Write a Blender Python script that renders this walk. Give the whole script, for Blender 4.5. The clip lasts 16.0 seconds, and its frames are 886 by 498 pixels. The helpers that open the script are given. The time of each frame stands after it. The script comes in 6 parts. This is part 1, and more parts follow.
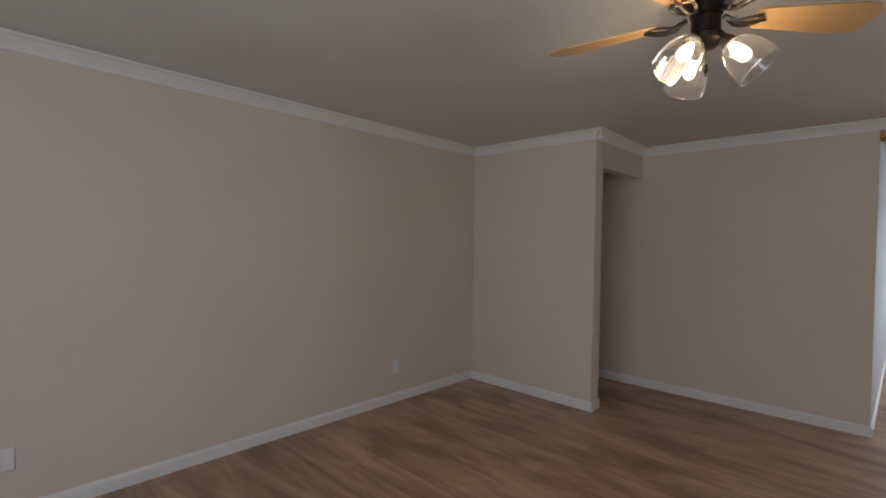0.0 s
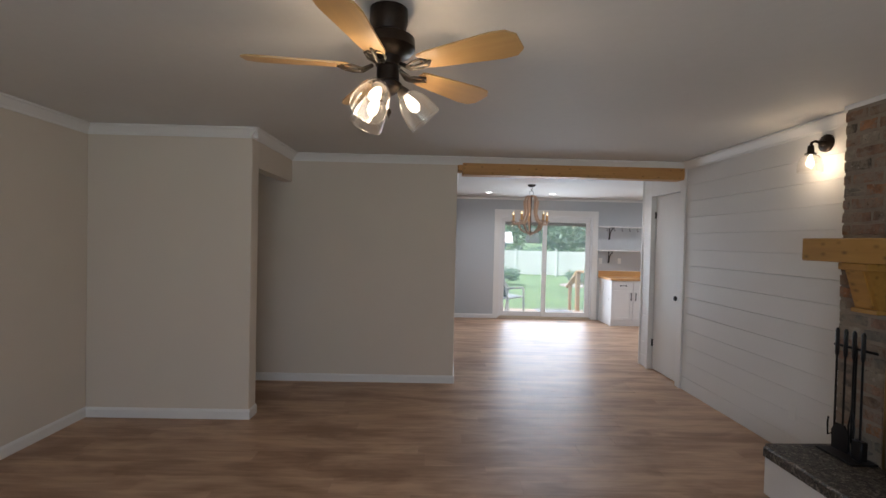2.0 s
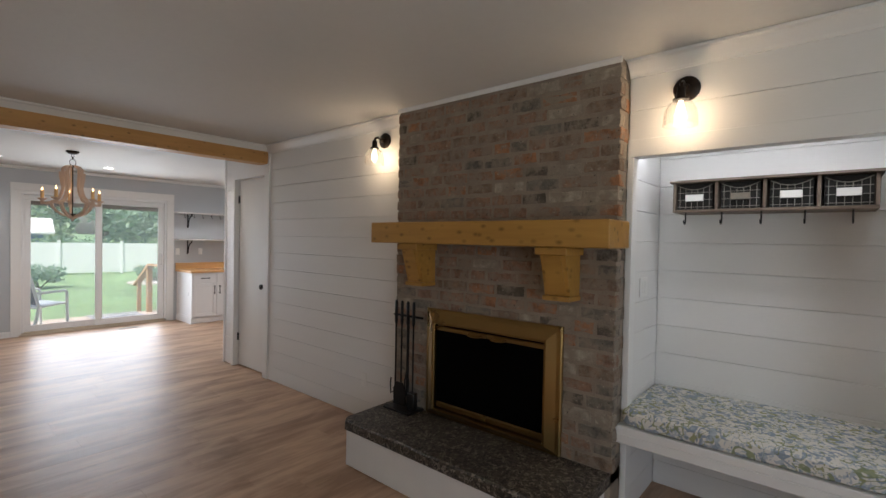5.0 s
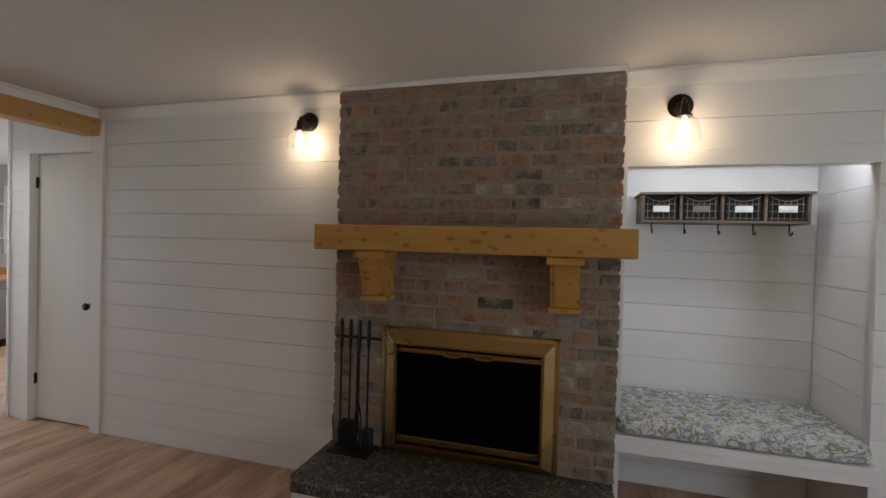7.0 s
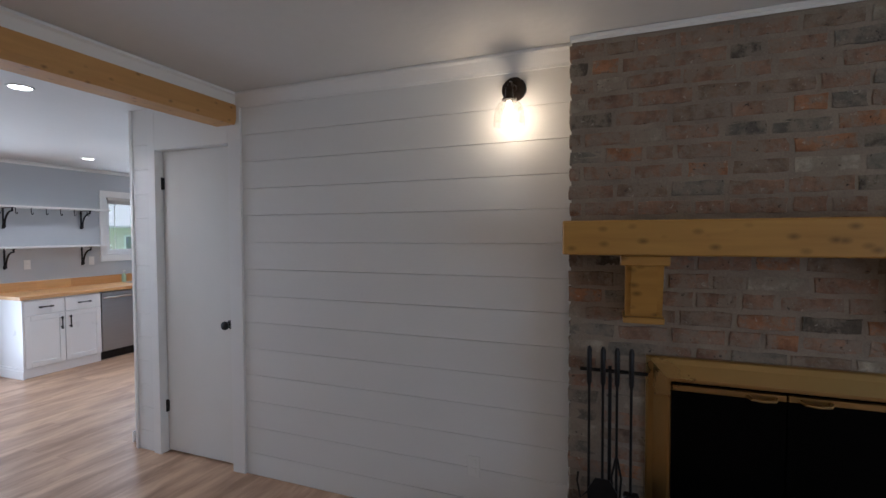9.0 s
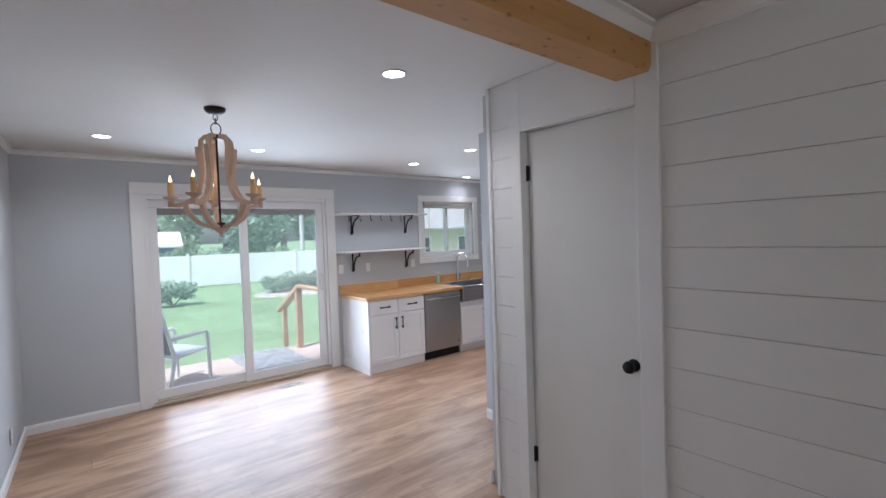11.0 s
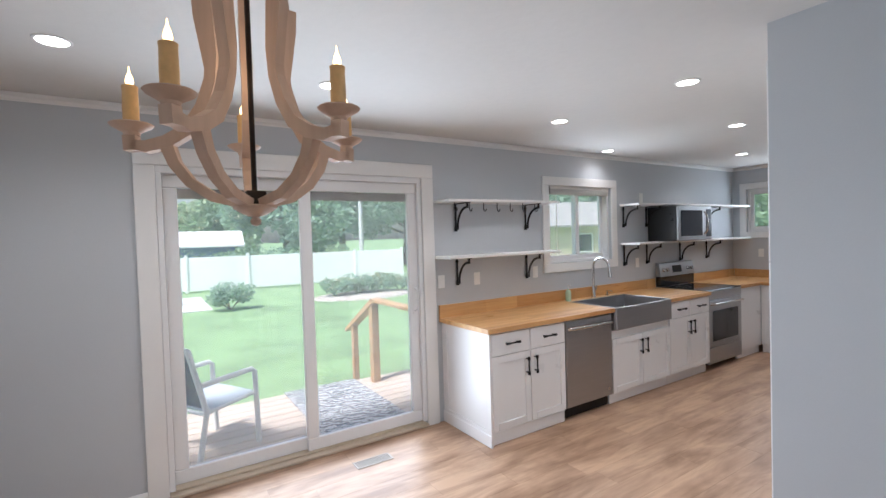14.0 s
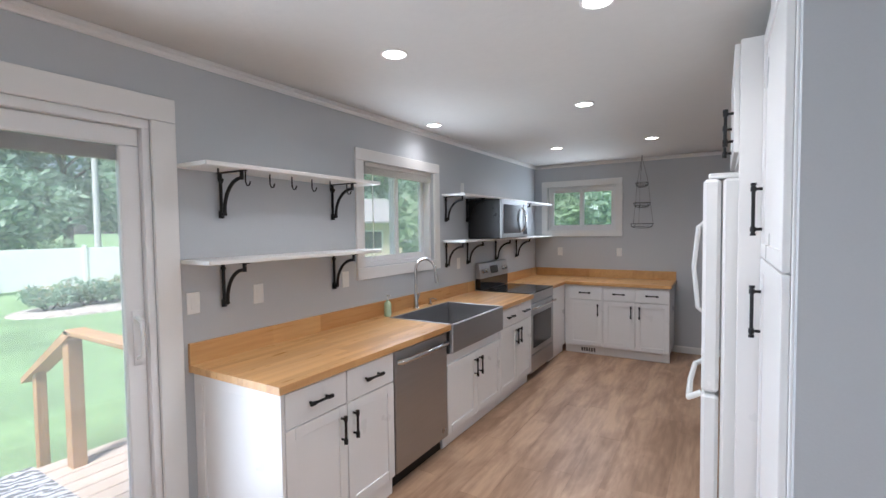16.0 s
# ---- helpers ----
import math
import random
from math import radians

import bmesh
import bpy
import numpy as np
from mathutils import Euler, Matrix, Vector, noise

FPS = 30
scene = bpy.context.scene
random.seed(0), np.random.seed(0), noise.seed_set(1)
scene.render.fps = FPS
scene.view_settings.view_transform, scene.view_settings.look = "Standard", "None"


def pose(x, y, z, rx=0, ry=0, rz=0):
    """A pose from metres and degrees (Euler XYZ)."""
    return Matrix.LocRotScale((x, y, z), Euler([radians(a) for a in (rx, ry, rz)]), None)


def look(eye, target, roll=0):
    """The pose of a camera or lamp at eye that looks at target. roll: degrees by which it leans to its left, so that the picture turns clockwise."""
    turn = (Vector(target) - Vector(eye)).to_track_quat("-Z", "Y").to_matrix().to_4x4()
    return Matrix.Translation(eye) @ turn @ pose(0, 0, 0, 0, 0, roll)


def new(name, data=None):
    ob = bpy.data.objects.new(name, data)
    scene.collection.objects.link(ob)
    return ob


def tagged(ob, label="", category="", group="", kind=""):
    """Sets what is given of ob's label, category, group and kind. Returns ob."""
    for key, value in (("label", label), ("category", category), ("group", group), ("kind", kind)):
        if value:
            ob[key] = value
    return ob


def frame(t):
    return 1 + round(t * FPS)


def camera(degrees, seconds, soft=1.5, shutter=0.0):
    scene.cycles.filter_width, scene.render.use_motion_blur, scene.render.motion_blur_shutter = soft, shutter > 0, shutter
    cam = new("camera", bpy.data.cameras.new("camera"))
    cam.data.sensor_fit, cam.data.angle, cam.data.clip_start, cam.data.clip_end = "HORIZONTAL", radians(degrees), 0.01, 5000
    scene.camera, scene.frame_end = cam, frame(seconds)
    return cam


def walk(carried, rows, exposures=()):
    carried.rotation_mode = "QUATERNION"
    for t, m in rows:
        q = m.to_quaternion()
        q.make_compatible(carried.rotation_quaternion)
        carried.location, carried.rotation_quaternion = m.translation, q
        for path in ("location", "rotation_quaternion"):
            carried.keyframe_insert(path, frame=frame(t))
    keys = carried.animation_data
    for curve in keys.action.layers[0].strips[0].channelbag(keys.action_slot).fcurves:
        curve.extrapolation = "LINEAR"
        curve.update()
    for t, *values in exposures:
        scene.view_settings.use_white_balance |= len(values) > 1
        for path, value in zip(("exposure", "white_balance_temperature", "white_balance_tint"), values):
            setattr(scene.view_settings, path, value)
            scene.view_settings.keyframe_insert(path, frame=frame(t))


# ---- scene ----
cam = camera(88.0, 16.0)
PATH = [
    (0, (0.618, 0.461, 1.48), (-0.759, 1.911, 1.448), 1.0),
    (0.5, (0.502, 0.362, 1.517), (-0.587, 2.039, 1.485), 1.0),
    (1, (0.365, 0.289, 1.54), (-0.368, 2.15, 1.513), 0.9),
    (1.5, (0.344, 0.306, 1.551), (0.0, 2.276, 1.518), 1.2),
    (2, (0.378, 0.356, 1.571), (0.412, 2.355, 1.535), 1.3),
    (2.5, (0.426, 0.384, 1.554), (0.797, 2.349, 1.518), 1.2),
    (3, (0.472, 0.431, 1.525), (1.142, 2.315, 1.488), 1.1),
    (3.5, (0.557, 0.465, 1.481), (1.486, 2.236, 1.445), 1.0),
    (4, (0.569, 0.504, 1.488), (1.755, 2.114, 1.45), 1.0),
    (4.5, (0.603, 0.581, 1.511), (1.977, 2.035, 1.482), 1.1),
    (5, (0.586, 0.772, 1.521), (2.111, 2.066, 1.484), 1.1),
    (7.5, (0.447, 2.145, 1.56), (2.39, 2.618, 1.519), 1.0),
    (8, (0.55, 2.434, 1.56), (2.496, 2.891, 1.51), 0.6),
    (8.5, (0.676, 2.705, 1.574), (2.602, 3.242, 1.513), 0.2),
    (9, (0.778, 3.051, 1.584), (2.646, 3.764, 1.52), -0.2),
    (9.5, (0.953, 3.384, 1.57), (2.708, 4.34, 1.511), -0.7),
    (10, (0.991, 3.721, 1.584), (2.586, 4.926, 1.518), -1.3),
    (12.5, (1.427, 5.35, 1.645), (2.394, 7.1, 1.605), -1.9),
    (13, (1.483, 5.667, 1.637), (2.437, 7.424, 1.595), -1.9),
    (13.5, (1.544, 6.068, 1.626), (2.494, 7.827, 1.586), -2.0),
    (14, (1.656, 6.385, 1.622), (2.732, 8.07, 1.57), -1.8),
    (14.5, (1.781, 6.697, 1.614), (3.115, 8.186, 1.55), -1.4),
    (15, (2.011, 6.975, 1.611), (3.522, 8.283, 1.54), -1.3),
    (15.5, (2.217, 7.248, 1.603), (3.838, 8.417, 1.528), -1.1),
    (16, (2.456, 7.462, 1.595), (4.165, 8.497, 1.509), -0.7),
]
EXPOSURES = [(0, 0.50, 5950, 12), (1, 0.50, 5950, 12), (2.5, 0.45, 6050, 12), (5, 0.44, 6300, 12), (8.0, 0.42, 6000, 12), (8.6, 0.43, 5450, 12), (9.2, 0.47, 5420, 12), (10.0, 0.48, 5350, 12), (12.3, 0.60, 5950, 12), (16, 0.66, 5900, 12)]
walk(cam, [(t, look(eye, target, roll)) for t, eye, target, roll in PATH], EXPOSURES)

# ---- world and sun ----
world = bpy.data.worlds.new("sky")
scene.world = world
world.use_nodes = True
wn = world.node_tree
sky = wn.nodes.new("ShaderNodeTexSky")
sky.sky_type = "NISHITA"
sky.sun_disc = False
sky.sun_elevation = radians(59)
sky.sun_rotation = radians(251)
sky.air_density, sky.dust_density = 1.0, 3.0
bg = wn.nodes["Background"]
bg.inputs["Strength"].default_value = 0.15
wn.links.new(sky.outputs[0], bg.inputs[0])

sun = new("sun", bpy.data.lights.new("sun", "SUN"))
sun.data.energy, sun.data.angle, sun.data.color = 5.0, radians(9), (1.0, 0.96, 0.90)
sun.matrix_world = look((0, 0, 0), (0.47, 0.16, -0.86))

CEIL = 2.49
WARM, COOL, DAY = (1.0, 0.74, 0.46), (1.0, 0.95, 0.90), (0.84, 0.92, 1.0)


def area(name, x, y, z, target, w, h, energy, color):
    ob = new(name, bpy.data.lights.new(name, "AREA"))
    ob.data.shape, ob.data.size, ob.data.size_y = "RECTANGLE", w, h
    ob.data.energy, ob.data.color = energy, color
    ob.matrix_world = look((x, y, z), target)
    return ob


def bulb(name, x, y, z, energy, color, radius=0.025):
    ob = new(name, bpy.data.lights.new(name, "POINT"))
    ob.data.energy, ob.data.color, ob.data.shadow_soft_size = energy, color, radius
    ob.location = (x, y, z)
    return ob


# daylight in the openings
area("daylight_slider", 2.66, 9.755, 1.05, (2.66, 8.0, 1.05), 1.70, 1.9, 29, DAY).data.spread = radians(150)
area("daylight_sink_window", 5.63, 9.75, 1.70, (5.63, 8.0, 1.70), 0.9, 0.72, 8, DAY)
area("daylight_end_window", 8.885, 9.13, 1.86, (6.0, 9.13, 1.86), 0.8, 0.5, 5, DAY)
# Front window is out of view: inferred from bluish wall light, sited to spread it.
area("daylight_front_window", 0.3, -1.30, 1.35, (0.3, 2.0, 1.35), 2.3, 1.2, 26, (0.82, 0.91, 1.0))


LIGHTS = [(1.35, 8.87), (2.545, 8.89), (4.365, 8.895), (5.83, 9.58), (4.362, 7.89), (5.875, 8.32), (7.57, 9.05), (7.55, 8.067), (2.50, 6.46)]


# ---- materials ----
def links(m, a, b):
    m.node_tree.links.new(a, b)


def mat(name, color, rough=0.5, metal=0.0, vary=0.12, scale=6.0, grain=60.0, bump=0.1, stretch=(1, 1, 1), per_object=0.0, coat=0.0):
    """A painted or plain surface: base colour with two sizes of mottling and a fine relief."""
    m = bpy.data.materials.new(name)
    m.use_nodes = True
    n = m.node_tree.nodes
    p = n["Principled BSDF"]
    p.inputs["Metallic"].default_value = metal
    p.inputs["Coat Weight"].default_value = coat
    tc, mp = n.new("ShaderNodeTexCoord"), n.new("ShaderNodeMapping")
    mp.inputs["Scale"].default_value = stretch
    links(m, tc.outputs["Object"], mp.inputs["Vector"])
    big, small = n.new("ShaderNodeTexNoise"), n.new("ShaderNodeTexNoise")
    big.inputs["Scale"].default_value, small.inputs["Scale"].default_value = scale, grain
    big.inputs["Detail"].default_value, small.inputs["Detail"].default_value = 4, 3
    for node in (big, small):
        links(m, mp.outputs[0], node.inputs["Vector"])
    mix = n.new("ShaderNodeMix")
    mix.inputs["Factor"].default_value = 0.35
    links(m, big.outputs["Fac"], mix.inputs["A"])
    links(m, small.outputs["Fac"], mix.inputs["B"])
    value = mix.outputs[0]
    if per_object:
        info, add = n.new("ShaderNodeObjectInfo"), n.new("ShaderNodeMath")
        add.operation = "MULTIPLY_ADD"
        add.inputs[1].default_value, add.inputs[2].default_value = per_object, -per_object / 2
        links(m, info.outputs["Random"], add.inputs[0])
        more = n.new("ShaderNodeMath")
        links(m, add.outputs[0], more.inputs[0])
        links(m, value, more.inputs[1])
        value = more.outputs[0]
    ramp = n.new("ShaderNodeValToRGB")
    c = Vector(color)
    ramp.color_ramp.elements[0].position, ramp.color_ramp.elements[1].position = 0.25, 0.75
    ramp.color_ramp.elements[0].color = (*(c * (1 - vary)), 1)
    ramp.color_ramp.elements[1].color = (*[min(v, 1) for v in c * (1 + vary)], 1)
    links(m, value, ramp.inputs[0])
    links(m, ramp.outputs[0], p.inputs["Base Color"])
    rr = n.new("ShaderNodeMapRange")
    rr.inputs["To Min"].default_value, rr.inputs["To Max"].default_value = max(rough - 0.08, 0.02), min(rough + 0.08, 1)
    links(m, big.outputs["Fac"], rr.inputs["Value"])
    links(m, rr.outputs[0], p.inputs["Roughness"])
    if bump:
        b = n.new("ShaderNodeBump")
        b.inputs["Strength"].default_value, b.inputs["Distance"].default_value = bump, 0.004
        links(m, small.outputs["Fac"], b.inputs["Height"])
        links(m, b.outputs[0], p.inputs["Normal"])
    return m


def wood(name, light, dark, rough=0.45, axis=0, scale=1.0, per_object=0.6, knots=0.0, bump=0.15, rings=9.0, blotch=0.0):
    """Wood with grain along one axis of the object, varied from piece to piece, with optional knots."""
    m = bpy.data.materials.new(name)
    m.use_nodes = True
    n = m.node_tree.nodes
    p = n["Principled BSDF"]
    tc, mp, info = n.new("ShaderNodeTexCoord"), n.new("ShaderNodeMapping"), n.new("ShaderNodeObjectInfo")
    st = [rings * scale] * 3
    st[axis] = 0.8 * scale
    mp.inputs["Scale"].default_value = st
    shift = n.new("ShaderNodeVectorMath")
    shift.operation = "SCALE"
    shift.inputs[0].default_value = (17.3, 9.1, 23.7)
    links(m, info.outputs["Random"], shift.inputs["Scale"])
    add = n.new("ShaderNodeVectorMath")
    links(m, tc.outputs["Object"], mp.inputs["Vector"])
    links(m, mp.outputs[0], add.inputs[0])
    links(m, shift.outputs[0], add.inputs[1])
    big, fine = n.new("ShaderNodeTexNoise"), n.new("ShaderNodeTexNoise")
    big.inputs["Scale"].default_value, big.inputs["Detail"].default_value, big.inputs["Distortion"].default_value = 0.6, 5, 1.2
    fine.inputs["Scale"].default_value, fine.inputs["Detail"].default_value = 5.0, 6
    links(m, add.outputs[0], big.inputs["Vector"])
    links(m, add.outputs[0], fine.inputs["Vector"])
    mix = n.new("ShaderNodeMix")
    mix.inputs["Factor"].default_value = 0.4
    links(m, big.outputs["Fac"], mix.inputs["A"])
    links(m, fine.outputs["Fac"], mix.inputs["B"])
    rnd = n.new("ShaderNodeMath")
    rnd.operation = "MULTIPLY_ADD"
    rnd.inputs[1].default_value = 0.45 * per_object
    rnd.inputs[2].default_value = -0.225 * per_object
    links(m, info.outputs["Random"], rnd.inputs[0])
    tot = n.new("ShaderNodeMath")
    links(m, mix.outputs[0], tot.inputs[0])
    links(m, rnd.outputs[0], tot.inputs[1])
    total = tot.outputs[0]
    if blotch:
        geo, gm, gn = n.new("ShaderNodeNewGeometry"), n.new("ShaderNodeMapping"), n.new("ShaderNodeTexNoise")
        gm.inputs["Scale"].default_value = (0.9, 3.2, 1)
        gn.inputs["Scale"].default_value, gn.inputs["Detail"].default_value, gn.inputs["Roughness"].default_value, gn.inputs["Distortion"].default_value = 1.5, 4, 0.6, 0.6
        links(m, geo.outputs["Position"], gm.inputs["Vector"])
        links(m, gm.outputs[0], gn.inputs["Vector"])
        gv = n.new("ShaderNodeMath")
        gv.operation = "MULTIPLY_ADD"
        gv.inputs[1].default_value, gv.inputs[2].default_value = blotch, -blotch / 2
        links(m, gn.outputs["Fac"], gv.inputs[0])
        gs = n.new("ShaderNodeMath")
        links(m, gv.outputs[0], gs.inputs[0])
        links(m, total, gs.inputs[1])
        total = gs.outputs[0]
    ramp = n.new("ShaderNodeValToRGB")
    ramp.color_ramp.elements[0].position, ramp.color_ramp.elements[1].position = 0.3, 0.7
    ramp.color_ramp.elements[0].color, ramp.color_ramp.elements[1].color = (*dark, 1), (*light, 1)
    links(m, total, ramp.inputs[0])
    col = ramp.outputs[0]
    if knots:
        vo = n.new("ShaderNodeTexVoronoi")
        vm = n.new("ShaderNodeMapping")
        ks = [4.0, 4.0, 4.0]
        ks[axis] = 2.4
        vm.inputs["Scale"].default_value = ks
        links(m, tc.outputs["Object"], vm.inputs["Vector"])
        links(m, vm.outputs[0], vo.inputs["Vector"])
        kr = n.new("ShaderNodeValToRGB")
        kr.color_ramp.elements[0].position, kr.color_ramp.elements[1].position = 0.04, knots
        kr.color_ramp.elements[0].color, kr.color_ramp.elements[1].color = (0.8, 0.8, 0.8, 1), (0, 0, 0, 1)
        links(m, vo.outputs["Distance"], kr.inputs[0])
        km = n.new("ShaderNodeMix")
        km.data_type = "RGBA"
        km.inputs[7].default_value = (*(Vector(dark) * 0.36), 1)
        links(m, kr.outputs[0], km.inputs[0])
        links(m, col, km.inputs[6])
        col = km.outputs[2]
    links(m, col, p.inputs["Base Color"])
    rr = n.new("ShaderNodeMapRange")
    rr.inputs["To Min"].default_value, rr.inputs["To Max"].default_value = max(rough - 0.1, 0.05), rough + 0.12
    links(m, fine.outputs["Fac"], rr.inputs["Value"])
    links(m, rr.outputs[0], p.inputs["Roughness"])
    b = n.new("ShaderNodeBump")
    b.inputs["Strength"].default_value, b.inputs["Distance"].default_value = bump, 0.002
    links(m, fine.outputs["Fac"], b.inputs["Height"])
    links(m, b.outputs[0], p.inputs["Normal"])
    return m


def speckle(name, colors, scale, rough=0.7, bump=0.4, per_object=False, soft=False, big=0.0):
    """Cells of several colours: aggregate, printed cloth, leaves, brick faces."""
    m = bpy.data.materials.new(name)
    m.use_nodes = True
    n = m.node_tree.nodes
    p = n["Principled BSDF"]
    tc = n.new("ShaderNodeTexCoord")
    vo, no = n.new("ShaderNodeTexVoronoi"), n.new("ShaderNodeTexNoise")
    vo.inputs["Scale"].default_value, no.inputs["Scale"].default_value = scale, scale * 0.5
    no.inputs["Detail"].default_value = 5
    warp = n.new("ShaderNodeMix")
    warp.data_type = "VECTOR"
    warp.inputs[0].default_value = 0.06 if not soft else 0.25
    links(m, tc.outputs["Object"], warp.inputs[4])
    links(m, no.outputs["Color"], warp.inputs[5])
    links(m, tc.outputs["Object"], no.inputs["Vector"])
    links(m, warp.outputs[1], vo.inputs["Vector"])
    sep = n.new("ShaderNodeSeparateColor")
    links(m, vo.outputs["Color"], sep.inputs[0])
    ramp = n.new("ShaderNodeValToRGB")
    ramp.color_ramp.interpolation = "LINEAR" if soft else "CONSTANT"
    el = ramp.color_ramp.elements
    while len(el) < len(colors):
        el.new(0.5)
    for k, c in enumerate(colors):
        el[k].position, el[k].color = k / len(colors), (*c, 1)
    links(m, sep.outputs[0], ramp.inputs[0])
    links(m, ramp.outputs[0], p.inputs["Base Color"])
    p.inputs["Roughness"].default_value = rough
    b = n.new("ShaderNodeBump")
    b.inputs["Strength"].default_value, b.inputs["Distance"].default_value = bump, 0.003
    links(m, vo.outputs["Distance"], b.inputs["Height"])
    links(m, b.outputs[0], p.inputs["Normal"])
    return m


def glow(name, color, strength):
    m = bpy.data.materials.new(name)
    m.use_nodes = True
    p = m.node_tree.nodes["Principled BSDF"]
    p.inputs["Base Color"].default_value = (*color, 1)
    p.inputs["Emission Color"].default_value = (*color, 1)
    p.inputs["Emission Strength"].default_value = strength
    return m


def glass(name, color=(1, 1, 1), rough=0.0, veil=0.0, base=0.04, rim=0.55):
    m = bpy.data.materials.new(name)
    m.use_nodes = True
    n = m.node_tree.nodes
    n.remove(n["Principled BSDF"])
    out = n["Material Output"]
    tr, gl, mix, fr = n.new("ShaderNodeBsdfTransparent"), n.new("ShaderNodeBsdfGlossy"), n.new("ShaderNodeMixShader"), n.new("ShaderNodeLayerWeight")
    tr.inputs[0].default_value = (*color, 1)
    gl.inputs["Roughness"].default_value = rough
    fr.inputs["Blend"].default_value = 0.25
    gain = n.new("ShaderNodeMath")
    gain.operation = "MULTIPLY_ADD"
    gain.inputs[1].default_value, gain.inputs[2].default_value = rim, base
    links(m, fr.outputs["Facing"], gain.inputs[0])
    links(m, gain.outputs[0], mix.inputs[0])
    links(m, tr.outputs[0], mix.inputs[1])
    links(m, gl.outputs[0], mix.inputs[2])
    shader = mix.outputs[0]
    # Translucent layer mixed in to imitate glare and haze on the glass.
    if veil:
        veil_bsdf, dm, dn = n.new("ShaderNodeBsdfTranslucent"), n.new("ShaderNodeMixShader"), n.new("ShaderNodeTexNoise")
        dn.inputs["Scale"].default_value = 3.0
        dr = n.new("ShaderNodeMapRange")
        dr.inputs["To Min"].default_value, dr.inputs["To Max"].default_value = veil * 0.7, veil * 1.3
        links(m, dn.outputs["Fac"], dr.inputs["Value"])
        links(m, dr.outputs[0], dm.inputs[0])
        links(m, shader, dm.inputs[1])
        links(m, veil_bsdf.outputs[0], dm.inputs[2])
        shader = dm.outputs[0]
    links(m, shader, out.inputs[0])
    return m


CREAM = mat("cream_wall_paint", (0.69, 0.615, 0.525), 0.75, vary=0.03, scale=1.5, grain=140, bump=0.12)
GREYBLUE = mat("grey_blue_wall_paint", (0.515, 0.535, 0.555), 0.7, vary=0.03, scale=1.5, grain=140, bump=0.12)
CEILING = mat("ceiling_paint", (0.66, 0.645, 0.62), 0.7, vary=0.03, scale=2.5, grain=20, bump=0.4)
TRIM = mat("white_trim_paint", (0.80, 0.79, 0.77), 0.4, vary=0.02, scale=4, grain=120, bump=0.05)
SHIP = mat("white_board_paint", (0.78, 0.77, 0.75), 0.45, vary=0.03, scale=3, grain=90, bump=0.12, stretch=(1, 0.3, 1.5), per_object=0.3)
CABW = mat("white_cabinet_lacquer", (0.82, 0.81, 0.80), 0.3, vary=0.015, scale=3, grain=150, bump=0.03)
VINYL = mat("white_vinyl", (0.80, 0.80, 0.80), 0.35, vary=0.02, scale=5, grain=100, bump=0.03)
BLACK = mat("matt_black_metal", (0.018, 0.017, 0.017), 0.45, metal=0.6, vary=0.3, scale=20, bump=0.1)
BRONZE = mat("dark_bronze", (0.035, 0.027, 0.022), 0.35, metal=0.9, vary=0.35, scale=18, bump=0.15)
PEWTER = mat("antique_pewter", (0.115, 0.10, 0.085), 0.35, metal=1.0, vary=0.4, scale=40, bump=0.3)
BRASS = mat("antique_brass", (0.36, 0.24, 0.095), 0.3, metal=1.0, vary=0.05, scale=3, bump=0.01)
STEEL = mat("brushed_steel", (0.43, 0.43, 0.435), 0.38, metal=1.0, vary=0.06, scale=3, grain=90, bump=0.08, stretch=(1, 1, 14))
CHROME = mat("brushed_nickel", (0.62, 0.61, 0.59), 0.18, metal=1.0, vary=0.05, bump=0.02)
BLKGLASS = mat("black_glass", (0.008, 0.008, 0.009), 0.06, vary=0.1, bump=0.0)
FIREGLASS = mat("smoked_black_glass", (0.002, 0.002, 0.002), 0.2, vary=0.1, bump=0.0)
FIREGLASS.node_tree.nodes["Principled BSDF"].inputs["Specular IOR Level"].default_value = 0.04
# Black of the firebox; at the vents it paints in the shade of openings.
SOOT_AND_RECESS = mat("soot_and_recess_black", (0.004, 0.004, 0.004), 0.9, vary=0.3, bump=0.1)
PLASTICW = mat("white_plastic", (0.80, 0.79, 0.76), 0.35, vary=0.02, bump=0.02)
MORTAR = mat("grey_mortar", (0.27, 0.222, 0.172), 0.9, vary=0.35, scale=8, grain=120, bump=0.8)
WHITEBASE = mat("white_painted_masonry", (0.76, 0.75, 0.73), 0.55, vary=0.04, scale=6, grain=70, bump=0.25)
PLANK = wood("oak_vinyl_plank", (0.57, 0.378, 0.248), (0.285, 0.166, 0.100), 0.40, axis=0, per_object=0.15, bump=0.15, rings=7, blotch=1.1)
CEDAR = wood("knotty_cedar_y", (0.52, 0.285, 0.062), (0.35, 0.175, 0.034), 0.5, axis=1, per_object=0.2, knots=0.32)
CEDARX = wood("knotty_cedar_x", (0.57, 0.31, 0.105), (0.41, 0.21, 0.065), 0.5, axis=0, per_object=0.2, knots=0.22)
BLADE = wood("oak_fan_blade", (0.56, 0.36, 0.15), (0.44, 0.26, 0.10), 0.35, axis=0, per_object=0.2)
PALEWOOD = wood("weathered_pale_wood", (0.66, 0.48, 0.365), (0.48, 0.34, 0.25), 0.65, axis=2, per_object=0.2, bump=0.3)
DECKWOOD = wood("weathered_deck_wood", (0.52, 0.43, 0.35), (0.36, 0.28, 0.21), 0.7, axis=1, per_object=0.6, bump=0.3)
POSTWOOD = wood("treated_pine", (0.56, 0.36, 0.20), (0.40, 0.24, 0.12), 0.65, axis=2, per_object=0.3)
